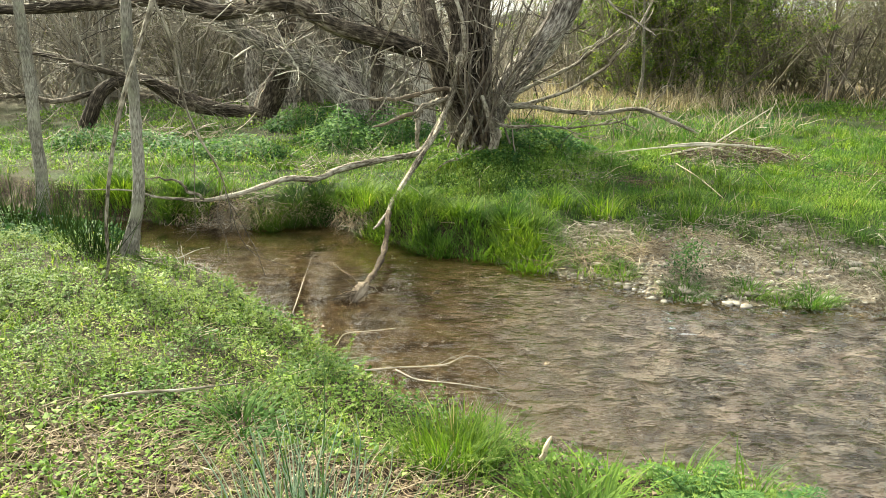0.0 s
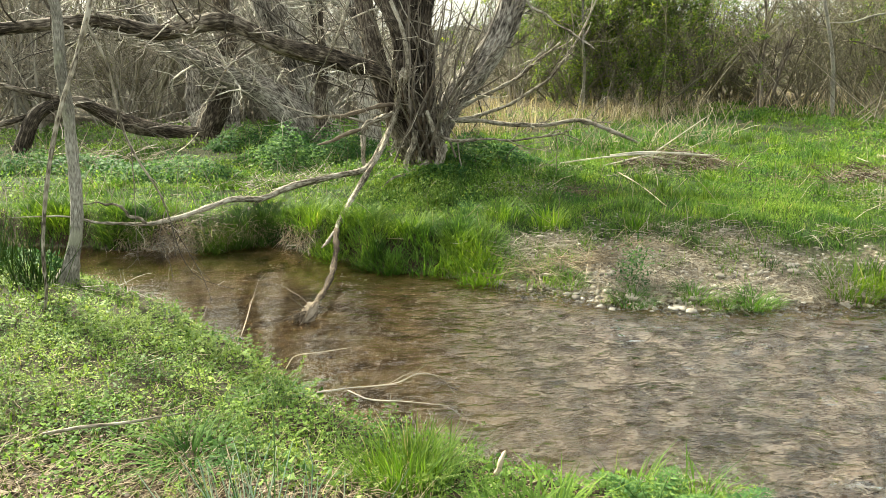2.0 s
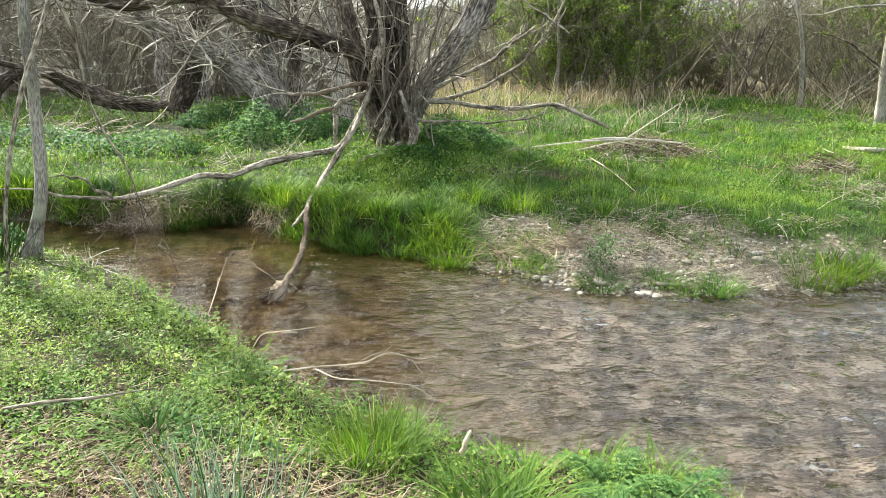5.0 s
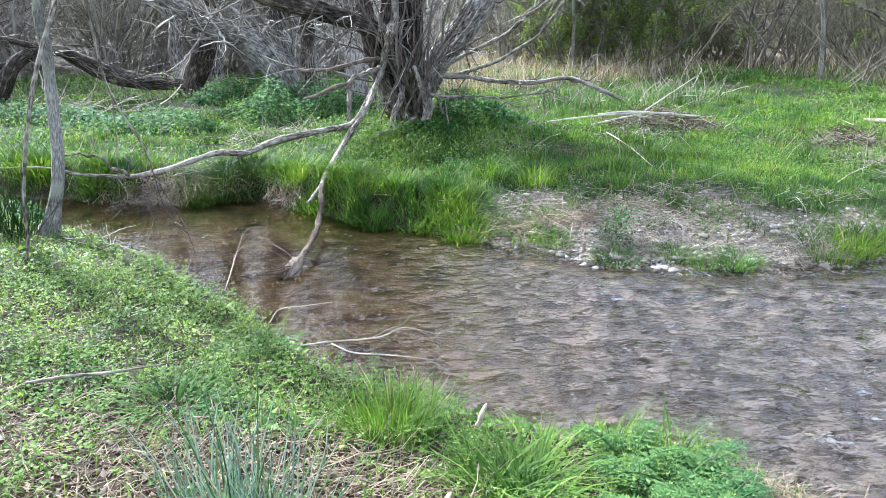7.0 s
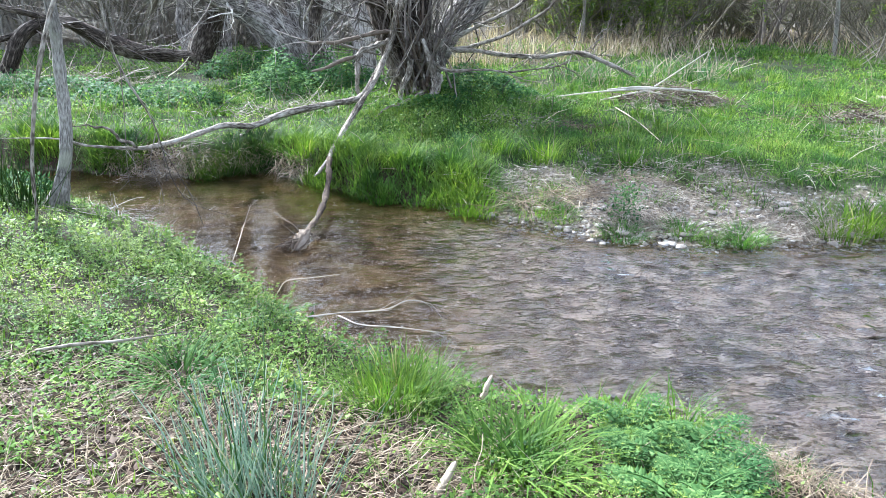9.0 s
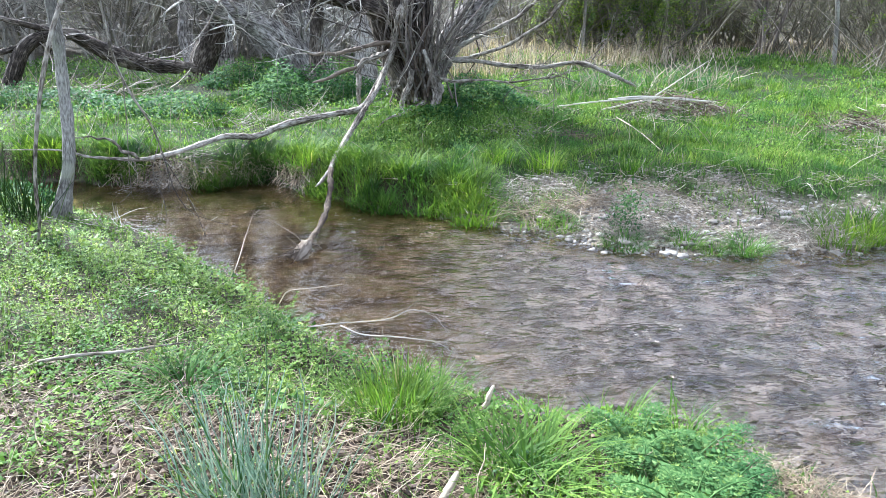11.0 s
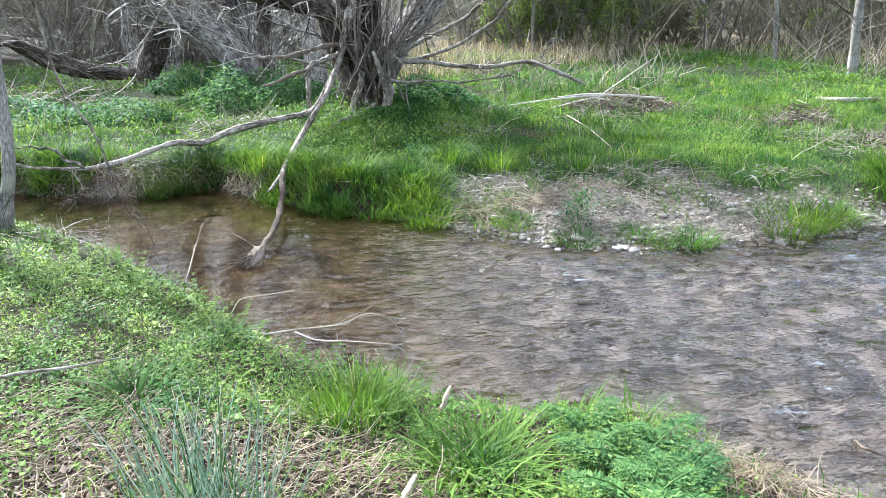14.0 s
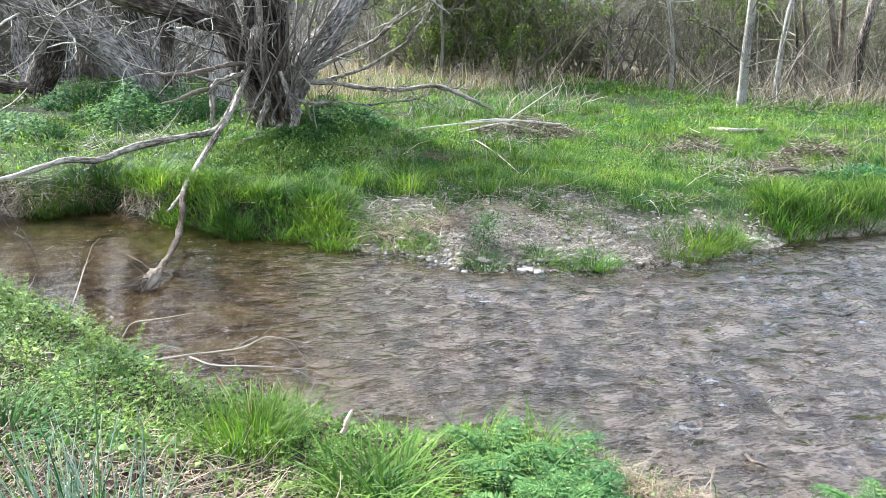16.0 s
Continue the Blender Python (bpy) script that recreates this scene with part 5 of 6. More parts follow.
def build_bank_tufts():
    spec = []
    # big bright clumps on the bank below the willow
    for k in range(26):
        x = -0.35 + 1.25 * rng.random()
        y = float(far_edge(x)) + 0.05 + 0.9 * rng.random()
        spec.append((x, y, 150, 0.21, 0.20, M_LUSH, "bright green arching grass tuft on the bank"))
    # dark sedge over the undercut
    for k in range(15):
        x = -2.05 + 0.75 * rng.random()
        y = float(far_edge(x)) + 0.0 + 0.30 * rng.random()
        spec.append((x, y, 170, 0.24, 0.15, M_SEDGE, "dark drooping sedge tuft overhanging the water"))
    for k in range(7):
        x = -3.3 + 0.6 * rng.random()
        y = float(far_edge(x)) + 0.05 + 0.4 * rng.random()
        spec.append((x, y, 130, 0.26, 0.15, M_SEDGE, "dark drooping sedge tuft overhanging the water"))
    for k in range(9):
        x = -1.3 + 0.8 * rng.random()
        y = float(far_edge(x)) + 0.25 + 0.5 * rng.random()
        spec.append((x, y, 100, 0.20, 0.14, M_GRASS if k % 2 else M_LUSH, "mixed green grass tuft above the undercut bank"))
    for k in range(10):
        x = -4.2 + 1.6 * rng.random()
        y = float(far_edge(x)) + 0.1 + 0.6 * rng.random()
        spec.append((x, y, 160, 0.28, 0.18, M_LUSH, "green grass tuft on the far bank"))
    for x, y, n, h, r in [(-0.85, 8.15, 200, 0.33, 0.15), (0.55, 6.95, 110, 0.16, 0.13), (1.35, 6.45, 160, 0.18, 0.20), (1.55, 6.3, 110, 0.14, 0.13), (1.95, 5.85, 140, 0.17, 0.16), (2.45, 5.82, 130, 0.16, 0.14), (2.62, 5.62, 70, 0.14, 0.09), (2.88, 5.62, 160, 0.20, 0.14),
                          (3.75, 5.75, 240, 0.26, 0.24), (4.05, 5.85, 240, 0.26, 0.22), (4.35, 5.9, 160, 0.22, 0.18), (5.2, 6.25, 300, 0.29, 0.30), (5.6, 6.35, 300, 0.29, 0.30), (6.1, 6.45, 300, 0.29, 0.32), (6.6, 6.55, 300, 0.29, 0.3), (5.4, 6.7, 300, 0.29, 0.3), (2.4, 7.1, 110, 0.25, 0.15), (3.4, 7.2, 90, 0.22, 0.16), (1.6, 7.5, 160, 0.3, 0.22), (1.15, 7.7, 160, 0.3, 0.22)]:
        spec.append((x, y, n, h, r, M_GRASS if h < 0.24 else M_LUSH, "small green grass tuft on the gravel shore" if h < 0.24 else "thick green grass tuft at the water's edge"))
    # short grass drooping over the bank's lip beside the pool
    for k in range(16):
        x = -0.85 + 1.0 * rng.random()
        y = float(far_edge(x)) + 0.02 + 0.16 * rng.random()
        spec.append((x, y, 90, 0.17, 0.12, M_SEDGE if k % 3 == 0 else M_LUSH, "short grass tuft drooping over the bank's lip"))
    # sparse green shoots coming up through the gravel
    for k in range(22):
        x = 1.1 + 3.6 * rng.random()
        y = float(far_edge(x)) + 0.35 + 1.1 * rng.random()
        spec.append((x, y, 26, 0.13, 0.10, M_GRASS if k % 3 else M_SEDGE, "sparse thin green shoots growing through gravel"))
    # tussocks over the meadow
    for k in range(230):
        x, y = -5 + 14 * rng.random(), 7.4 + 6.7 * rng.random()
        if y - float(far_edge(x)) < 0.9 or float(gravel_mask(x, y)) > 0.1 or math.hypot(x - 0.4, y - 10.4) < 0.8:
            continue
        pick = rng.random()
        m, lab = (M_LUSH, "bright green grass tussock in the meadow") if pick < 0.4 else (M_SEDGE, "darker green grass tussock in the meadow") if pick < 0.8 else (M_FERNY, "bluish green grass tussock in the meadow")
        spec.append((x, y, 70, (0.13 + 0.12 * rng.random()) * (0.75 if x < 0 else 1.0), 0.10 + 0.1 * rng.random(), m, lab))
    for s in spec:
        small = "gravel" in s[6]
        tuft(s[0], s[1], int(s[2] * (1.6 if small else 1.0)), *s[3:], lean=0.95 if small else 0.7, w=0.006 if small else 0.009)
    # upright leafy weed on the gravel
    n = 420
    c = (2.06, 6.12, -0.20)
    P = np.array(c) + rng.normal(0, 1, (n, 3)) * np.array([0.09, 0.07, 0])
    P[:, 2] = ground_z(P[:, 0], P[:, 1]) + 0.32 * rng.random(n)
    s = 0.02 + 0.03 * rng.random(n)
    tagged(put("leafy_weed", [leaves(P, rng.random(n) * 6.283, rng.normal(0.3, 0.4, n), s, s * 0.4)], M_NETTLE), "upright dark green leafy weed on the gravel shore", "weed", "", "stuff")


def near_keep(x, y):
    d = near_edge(x) - y
    return np.where(d > -0.10, 1.0, 0.0)


def build_near_herbs():
    """The low, leafy cover of the near bank: sprigs with small whorled leaves."""
    x, y = scatter(74000, -5.2, 2.2, 1.2, 6.4, lambda x, y: near_keep(x, y) * (1 - 0.85 * sstep(0.25, 0.7, straw_mask(x, y))) * (0.25 + 0.75 * (vnoise(x, y, 0.3, 51) > 0.3)) * (0.15 + 0.85 * (vnoise(x, y, 0.09, 58) > 0.36)) * np.where(y > 5, 0.5, 1))
    n = len(x)
    h = 0.012 + 0.16 * vnoise(x, y, 0.20, 52) ** 1.5 * (0.3 + 0.9 * rng.random(n)) * (0.4 + 0.9 * vnoise(x, y, 0.08, 59))
    pieces = []
    for j in range(5):
        m = rng.random(n) < 0.85
        P = on_ground(x[m], y[m]) + rng.normal(0, 0.012, (m.sum(), 3)) * np.array([1, 1, 0])
        P[:, 2] += h[m] * (0.25 + 0.2 * j)
        s = (0.007 + 0.017 * rng.random(m.sum()) ** 2.5) * (1.1 - 0.08 * j) * np.interp(y[m], [2, 6], [1.0, 1.6])
        pieces.append(leaves(P, rng.random(m.sum()) * 6.283, rng.normal(0.2, 0.55, m.sum()), s, s * (0.4 + 0.45 * rng.random(m.sum()))))
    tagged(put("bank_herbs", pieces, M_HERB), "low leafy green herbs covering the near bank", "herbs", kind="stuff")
    # trailing cleavers: thin stems with whorls of narrow leaves
    x, y = scatter(9000, -4.6, 1.9, 1.3, 6.0, lambda x, y: near_keep(x, y) * (vnoise(x, y, 0.55, 56) > 0.5) * (1 - 0.7 * sstep(0.3, 0.7, straw_mask(x, y))))
    n = len(x)
    S = shoots(on_ground(x, y, 0.01), rng.normal(0, 0.8, (n, 3)) + np.array([0, 0, 0.9]), 0.07 + 0.13 * rng.random(n), 6, 0.22, 0.02)
    W = np.repeat(S[:, 1:].reshape(-1, 3), 6, 0)
    m = len(W)
    turn = np.tile(np.arange(6) * 1.047, m // 6) + np.repeat(rng.random(m // 6) * 6.283, 6)
    s = np.repeat((0.007 + 0.010 * rng.random(n)), 30) * np.interp(W[:, 1], [2, 6], [1.0, 1.5])
    tagged(put("cleavers", [tubes(S, radii(S, 0.0011, 0.0007), 3), leaves(W, turn, rng.normal(0.25, 0.25, m), s, s * 0.32)], M_CLEAVER), "trailing cleavers with whorls of narrow leaves", "herbs", kind="stuff")
    # creeping weeds: flat rosettes of broader leaves between the straw
    x, y = scatter(2000, -2.6, 1.4, 1.4, 3.4, lambda x, y: near_keep(x, y) * (vnoise(x, y, 0.30, 15) < 0.52))
    n = len(x)
    k = 9
    turn = rng.random(n * k) * 6.283
    reach = 0.012 + 0.045 * rng.random(n * k)
    X, Y = np.repeat(x, k) + reach * np.cos(turn), np.repeat(y, k) + reach * np.sin(turn)
    P = on_ground(X, Y, 0.012)
    P[:, 2] += 0.035 * rng.random(n * k) + np.repeat(0.03 * rng.random(n), k)
    s = np.repeat(0.014 + 0.014 * rng.random(n), k) * (0.7 + 0.6 * rng.random(n * k))
    tagged(put("creeping_weeds", [leaves(P, turn, rng.normal(0.1, 0.35, n * k), s, s * 0.85)], M_WEED), "creeping broad-leaved weeds between the straw", "weeds", kind="stuff")
    # broader leaves here and there
    x, y = scatter(2600, -4, 1.6, 1.5, 5.5, lambda x, y: near_keep(x, y) * (vnoise(x, y, 0.45, 53) > 0.55))
    n = len(x)
    P = on_ground(x, y, 0.03)
    P[:, 2] += 0.06 * rng.random(n)
    s = 0.018 + 0.030 * rng.random(n)
    tagged(put("broad_leaves", [leaves(P, rng.random(n) * 6.283, rng.normal(0.2, 0.3, n), s, s * 0.8)], M_HERB), "broader weed leaves among the herbs", "weeds", kind="stuff")
    # thin grass through the herbs
    x, y = scatter(15000, -5, 2.2, 1.2, 6.6, near_keep)
    n = len(x)
    tagged(put("thin_grass", [blades(on_ground(x, y, -0.01), 0.05 + 0.10 * rng.random(n), 0.003 + 0.003 * rng.random(n), rng.random(n) * 6.283, 0.3 + 0.9 * rng.random(n), 2)], M_LUSH), "thin grass blades growing through the herbs", "grass", kind="stuff")


    # the same cover going on over the bank away from the stream
    x, y = scatter(26000, -6, 5, -4, 1.35, near_keep)
    n = len(x)
    s = 0.016 + 0.022 * rng.random(n)
    P = on_ground(x, y, 0.01)
    P[:, 2] += 0.05 * rng.random(n)
    tagged(put("bank_herbs", [leaves(P, rng.random(n) * 6.283, rng.normal(0.2, 0.4, n), s, s * 0.7)], M_HERB), "low leafy green herbs on the near bank", "herbs", kind="stuff")
    x, y = scatter(20000, -6, 5, -4, 1.3, near_keep)
    n = len(x)
    tagged(put("thin_grass", [blades(on_ground(x, y, -0.01), 0.05 + 0.08 * rng.random(n), 0.004 + 0.003 * rng.random(n), rng.random(n) * 6.283, 0.3 + 0.9 * rng.random(n), 2)], M_LUSH), "thin grass blades on the near bank", "grass", kind="stuff")


def build_straw():
    """Flattened dead stalks over the bare parts of both banks."""
    x, y = scatter(27000, -3.2, 2.2, 1.2, 4.2, lambda x, y: near_keep(x, y) * np.clip(straw_mask(x, y) * 1.2 + 0.14, 0, 1))
    n = len(x)
    P = on_ground(x, y, 0.008)
    P[:, 2] += 0.03 * rng.random(n)
    D = rng.normal(0, 1, (n, 3)) * np.array([1, 1, 0.13]) + np.array([0.5, 0.1, 0.02])
    S = shoots(P, D, 0.04 + 0.16 * rng.random(n) ** 2, 4, 0.2, -0.01)
    tagged(put("straw", [tubes(S, radii(S, 0.0014, 0.0008), 3)], M_STRAW), "flattened dry straw on the near bank", "straw", kind="stuff")
    m = rng.random(n) < 0.06
    T = S[m] + np.array([0, 0, 0.012])
    tagged(put("coarse_straw", [tubes(T, radii(T, 0.0024, 0.0015), 4)], M_STRAW), "coarse bleached stalks lying over the straw", "straw", kind="stuff")
    x, y = scatter(9000, -3.0, 2.0, 1.2, 3.6, lambda x, y: near_keep(x, y) * straw_mask(x, y))
    n = len(x)
    P = on_ground(x, y, 0.012)
    s = 0.02 + 0.03 * rng.random(n)
    tagged(put("leaf_litter", [leaves(P, rng.random(n) * 6.283, rng.normal(0, 0.3, n), s, s * 0.6)], M_LITTER), "dark brown dead leaves among the straw", "leaves", kind="stuff")
    # drift straw on the gravel shore
    x, y = scatter(9000, 0.7, 5.0, 5.4, 8.2, lambda x, y: gravel_mask(x, y) * (vnoise(x * 0.6, y * 2.6, 0.5, 61) > 0.6) * sstep(0.1, 0.5, y - far_edge(x)))
    n = len(x)
    P = on_ground(x, y, 0.008)
    P[:, 2] += 0.05 * rng.random(n) * vnoise(x, y, 0.3, 62)
    D = rng.normal(0, 1, (n, 3)) * np.array([1.0, 0.45, 0.15])
    S = shoots(P, D, 0.05 + 0.25 * rng.random(n) ** 2.5, 4, 0.15, -0.01)
    tagged(put("drift_straw", [tubes(S, radii(S, 0.0024, 0.0013), 3)], M_GREYSTRAW), "bleached flood straw lying along the gravel shore", "straw", kind="stuff")
    # fringe of dead grass hanging over the undercut bank
    x = -3.0 + 2.2 * rng.random(1000)
    y = far_edge(x) + 0.06 + 0.19 * rng.random(1000)
    S = shoots(on_ground(x, y, 0.05), rng.normal(0, 0.5, (1000, 3)) + np.array([0, -0.8, 0.1]), 0.10 + 0.2 * rng.random(1000) ** 1.5, 4, 0.15, -0.25)
    tagged(put("dead_fringe", [tubes(S, radii(S, 0.0028, 0.0014), 3)], M_STRAW), "dead grass hanging over the undercut bank", "grass", kind="stuff")


def feathery_plant(x, y, size, fronds):
    """A rosette of finely cut, fern-like leaves."""
    ob = empty("feathery_plant", 0, 0, "lush rosette of finely cut fern-like green leaves", "plant", "feathery plants at the water's edge")
    z = float(ground_z(x, y))
    for f in range(fronds):
        az = f * 2.4 + rng.normal(0, 0.2)
        ln = size * (0.6 + 0.5 * rng.random())
        up = 0.7 + 0.7 * rng.random()
        t = np.linspace(0, 1, 12)
        reach = ln * np.stack([np.cos(az) * t, np.sin(az) * t], 1)
        mid = np.concatenate([np.array([x, y]) + reach, (z + ln * up * (t - 0.62 * t * t))[:, None]], 1)
        P, A, T, L = [], [], [], []
        for k in range(2, 12):
            for sd in (-1, 1):
                pl = ln * (0.06 + 0.48 * (1 - t[k]) ** 0.9) * (0.85 + 0.3 * rng.random())
                pa = az + sd * 1.05
                for j in range(6):
                    q = (j + 0.5) / 6
                    base = mid[k] + np.array([np.cos(pa), np.sin(pa), -0.25 * q]) * pl * q
                    for s2 in (-1, 1):
                        P.append(base)
                        A.append(pa + s2 * 0.85 + rng.normal(0, 0.2))
                        T.append(rng.normal(0.0, 0.15))
                        L.append(pl * 0.42 * (1 - 0.6 * q))
        L = np.array(L)
        stalk = tubes(mid[None], np.linspace(0.004, 0.0012, 12)[None], 3)
        frond = put("frond", [stalk], M_FERNY, ob)
        tagged(put("leaf_blade", [leaves(np.array(P), np.array(A), np.array(T), L, L * 0.44)], M_FERNY, frond), kind="stuff")
    return ob


def build_near_plants():
    x, y, _ = (0.02, 2.72, 0.05)
    tuft(x, y, 420, 0.26, 0.19, M_LUSH, "dense bright green fine grass tuft on the bank", 0.55, 0.005)
    tuft(x + 0.14, y + 0.12, 160, 0.22, 0.13, M_LUSH, "small bright green grass tuft on the bank", 0.6, 0.005)
    for px, py in [(0.36, 2.22), (0.48, 2.30), (0.58, 2.40), (0.46, 2.10)]:
        tuft(px, py, 80, 0.24, 0.12, M_LUSH, "broad-bladed green grass tuft at the water's edge", 0.9, 0.009)
    for px, py in [(0.92, 2.62), (1.12, 2.5)]:
        tuft(px, py, 60, 0.22, 0.12, M_GRASS, "thin grass tuft fringing the water", 0.6, 0.006)
    a = (-0.93, 2.90, 0.08)
    tuft(a[0] + 0.1, a[1] - 0.1, 120, 0.2, 0.12, M_GRASS, "flat green grass tuft among straw", 1.3, 0.007)
    for px, py, s, n in [(0.93, 2.42, 0.27, 9), (0.88, 2.16, 0.27, 9), (1.06, 2.27, 0.27, 9), (1.08, 2.04, 0.27, 9), (0.95, 1.95, 0.27, 8), (2.15, 1.84, 0.22, 10), (1.99, 1.83, 0.17, 8), (1.68, 1.72, 0.14, 7)]:
        feathery_plant(px, py, s, n)
    # blue-green rushes close to the camera
    for cx, cy, n, h in [(-0.43, 2.02, 70, 0.40), (-0.30, 1.98, 52, 0.42), (-0.54, 2.05, 34, 0.34)]:
        q = rng.normal(0, 0.06, (n, 2))
        B = on_ground(cx + q[:, 0], cy + q[:, 1], -0.01)
        D = np.concatenate([q * 3.2 + rng.normal(0, 0.10, (n, 2)), np.ones((n, 1))], 1)
        S = shoots(B, D + rng.normal(0, 0.16, (n, 3)) * (rng.random((n, 1)) < 0.4), h * (0.35 + 0.8 * rng.random(n)), 6, 0.09, -0.01)
        tagged(put("rush_clump", [tubes(S, radii(S, 0.0030, 0.0010), 4)], M_RUSH), "clump of blue-green rushes with a few dead stems", "rushes", "rush clumps", "stuff")
        tall = S[:max(3, n // 14)].copy()
        tall[:, :, 2] += (tall[:, :, 2] - B[:len(tall), None, 2]) * 0.45
        tagged(put("tall_rush", [tubes(tall, np.broadcast_to(np.linspace(0.0038, 0.0012, 6), tall.shape[:2]), 5)], M_FERNY), "taller dark green rush stems standing in the clump", "rushes", "rush clumps", "stuff")
    # rushes round the saplings
    for cx, cy in [(-3.3, 6.4), (-3.75, 6.5), (-2.75, 5.75), (-4.1, 6.2)]:
        n = 90
        q = rng.normal(0, 0.09, (n, 2))
        S = shoots(on_ground(cx + q[:, 0], cy + q[:, 1]), np.concatenate([q * 2 + rng.normal(0, 0.15, (n, 2)), np.ones((n, 1))], 1), 0.25 + 0.3 * rng.random(n), 5, 0.06, -0.02)
        tagged(put("rush_clump", [tubes(S, radii(S, 0.004, 0.0015), 3)], M_SEDGE), "thin dark rushes beside the saplings", "rushes", "rush clumps", "stuff")


def tangle(name, label, c, rx, ry, n, length, up, material, thick=0.0022):
    """A loose heap of dead stalks."""
    x, y = c[0] + rng.normal(0, rx, n), c[1] + rng.normal(0, ry, n)
    P = on_ground(x, y, 0.01)
    P[:, 2] += 0.06 * rng.random(n)
    S = shoots(P, rng.normal(0, 1, (n, 3)) * np.array([1, 1, 0.3]) + np.array([0.2, 0.1, up]), length * (0.3 + rng.random(n)), 5, 0.14, -0.05)
    tagged(put(name, [tubes(S, radii(S, thick, thick * 0.5), 3)], material), label, "straw", "heaps of dead stalks", "stuff")


def build_tangles():
    tangle("straw_heap", "bleached straw heap hanging over the water's edge", (1.40, 2.24, -0.05), 0.09, 0.08, 150, 0.11, 0.05, M_STRAW, 0.0016)
    tangle("straw_heap", "bleached straw heap hanging over the water's edge", (1.49, 2.10, -0.05), 0.09, 0.07, 120, 0.11, 0.03, M_STRAW, 0.0016)
    tangle("twig_heap", "grey dead twigs caught at the bank's lip", (-1.70, 5.71, -0.05), 0.28, 0.12, 150, 0.28, 0.15, M_GREYSTRAW, 0.0022)
    tangle("twig_heap", "pale dead stalks on the bank edge", (0.34, 3.49, -0.10), 0.14, 0.10, 60, 0.25, 0.5, M_GREYSTRAW)
    tangle("dead_grass_heap", "grey dead grass flattened on the shore", (3.51, 5.81, -0.20), 0.25, 0.12, 300, 0.24, 0.05, M_GREYSTRAW, 0.0022)
    for cx, cy, rx, n in [(3.55, 5.80, 0.14, 220), (2.15, 6.05, 0.18, 200), (1.20, 6.95, 0.30, 120), (2.75, 6.95, 0.40, 110), (4.2, 6.7, 0.30, 80)]:
        tangle("dead_grass_heap", "grey weathered stalks matted on the gravel shore", (cx, cy), rx, 0.09, n, 0.22, 0.12, M_GREYSTRAW, 0.0026)
    tangle("dead_grass_heap", "grey dead grass flattened on the shore", (2.48, 6.31, -0.20), 0.25, 0.14, 260, 0.2, 0.05, M_GREYSTRAW, 0.0022)
    tangle("dead_grass_heap", "tan dead grass streaked along the shore", (1.57, 6.57, -0.10), 0.35, 0.08, 350, 0.35, 0.02, M_STRAW, 0.0025)
    tangle("dead_grass_heap", "grey dead stalks matted under the willow limb", (-1.28, 10.40, 0.10), 0.5, 0.25, 260, 0.35, 0.1, M_GREYSTRAW, 0.004)
    tangle("dead_grass_heap", "greyish-tan dead grass drooping over the undercut bank", (-2.40, 8.30, -0.10), 0.24, 0.10, 520, 0.26, 0.10, M_GREYSTRAW, 0.0028)
    tangle("dead_grass_heap", "tan dead stalks under the undercut bank's lip", (-2.45, 8.18, -0.10), 0.22, 0.07, 320, 0.22, 0.0, M_STRAW, 0.0025)
    tangle("dead_grass_heap", "grey dead roots hanging in the bank's hollow", (-0.95, 8.02, -0.10), 0.10, 0.05, 140, 0.16, 0.1, M_GREYSTRAW, 0.0022)
    tangle("brush_heap", "pale dead boughs lying under the fallen trunk", (-5.6, 13.0, 0.1), 0.9, 0.35, 150, 0.7, 0.25, M_PALETWIG, 0.009)
    for k in range(16):
        cx, cy = 1.2 + 6.0 * rng.random(), 7.4 + 3.0 * rng.random()
        if cy - float(far_edge(cx)) < 1.0:
            continue
        tangle("dead_grass_heap", "matted grey dead grass in the meadow", (cx, cy), 0.15 + 0.25 * rng.random(), 0.08 + 0.08 * rng.random(), 130, 0.22, 0.10, M_GREYSTRAW if rng.random() < 0.5 else M_LITTER, 0.0026)
    # tall dead stalks standing in the grass
    x, y = scatter(520, -6, -0.3, 8.6, 12.5, lambda x, y: 0.15 + 0.5 * (vnoise(x, y, 0.9, 66) > 0.5))
    x2, y2 = scatter(60, 1.5, 9.5, 7.0, 11)
    x, y = np.concatenate([x, x2]), np.concatenate([y, y2])
    n = len(x)
    S = shoots(on_ground(x, y), rng.normal(0, 0.45, (n, 3)) + np.array([0, 0, 1.0]), 0.2 + 0.5 * rng.random(n) ** 1.5, 5, 0.10, -0.03)
    tagged(put("tall_stalks", [tubes(S, radii(S, 0.0035, 0.0018), 3)], M_PALETWIG), "thin pale dead stalks standing in the meadow", "stalks", kind="stuff")
    c = (-0.57, 3.73, -0.02)
    tuft(c[0] - 0.06, c[1] - 0.08, 150, 0.15, 0.12, M_FERNY, "drooping blue-green fine grass tuft at the bank's lip", 1.4, 0.004)


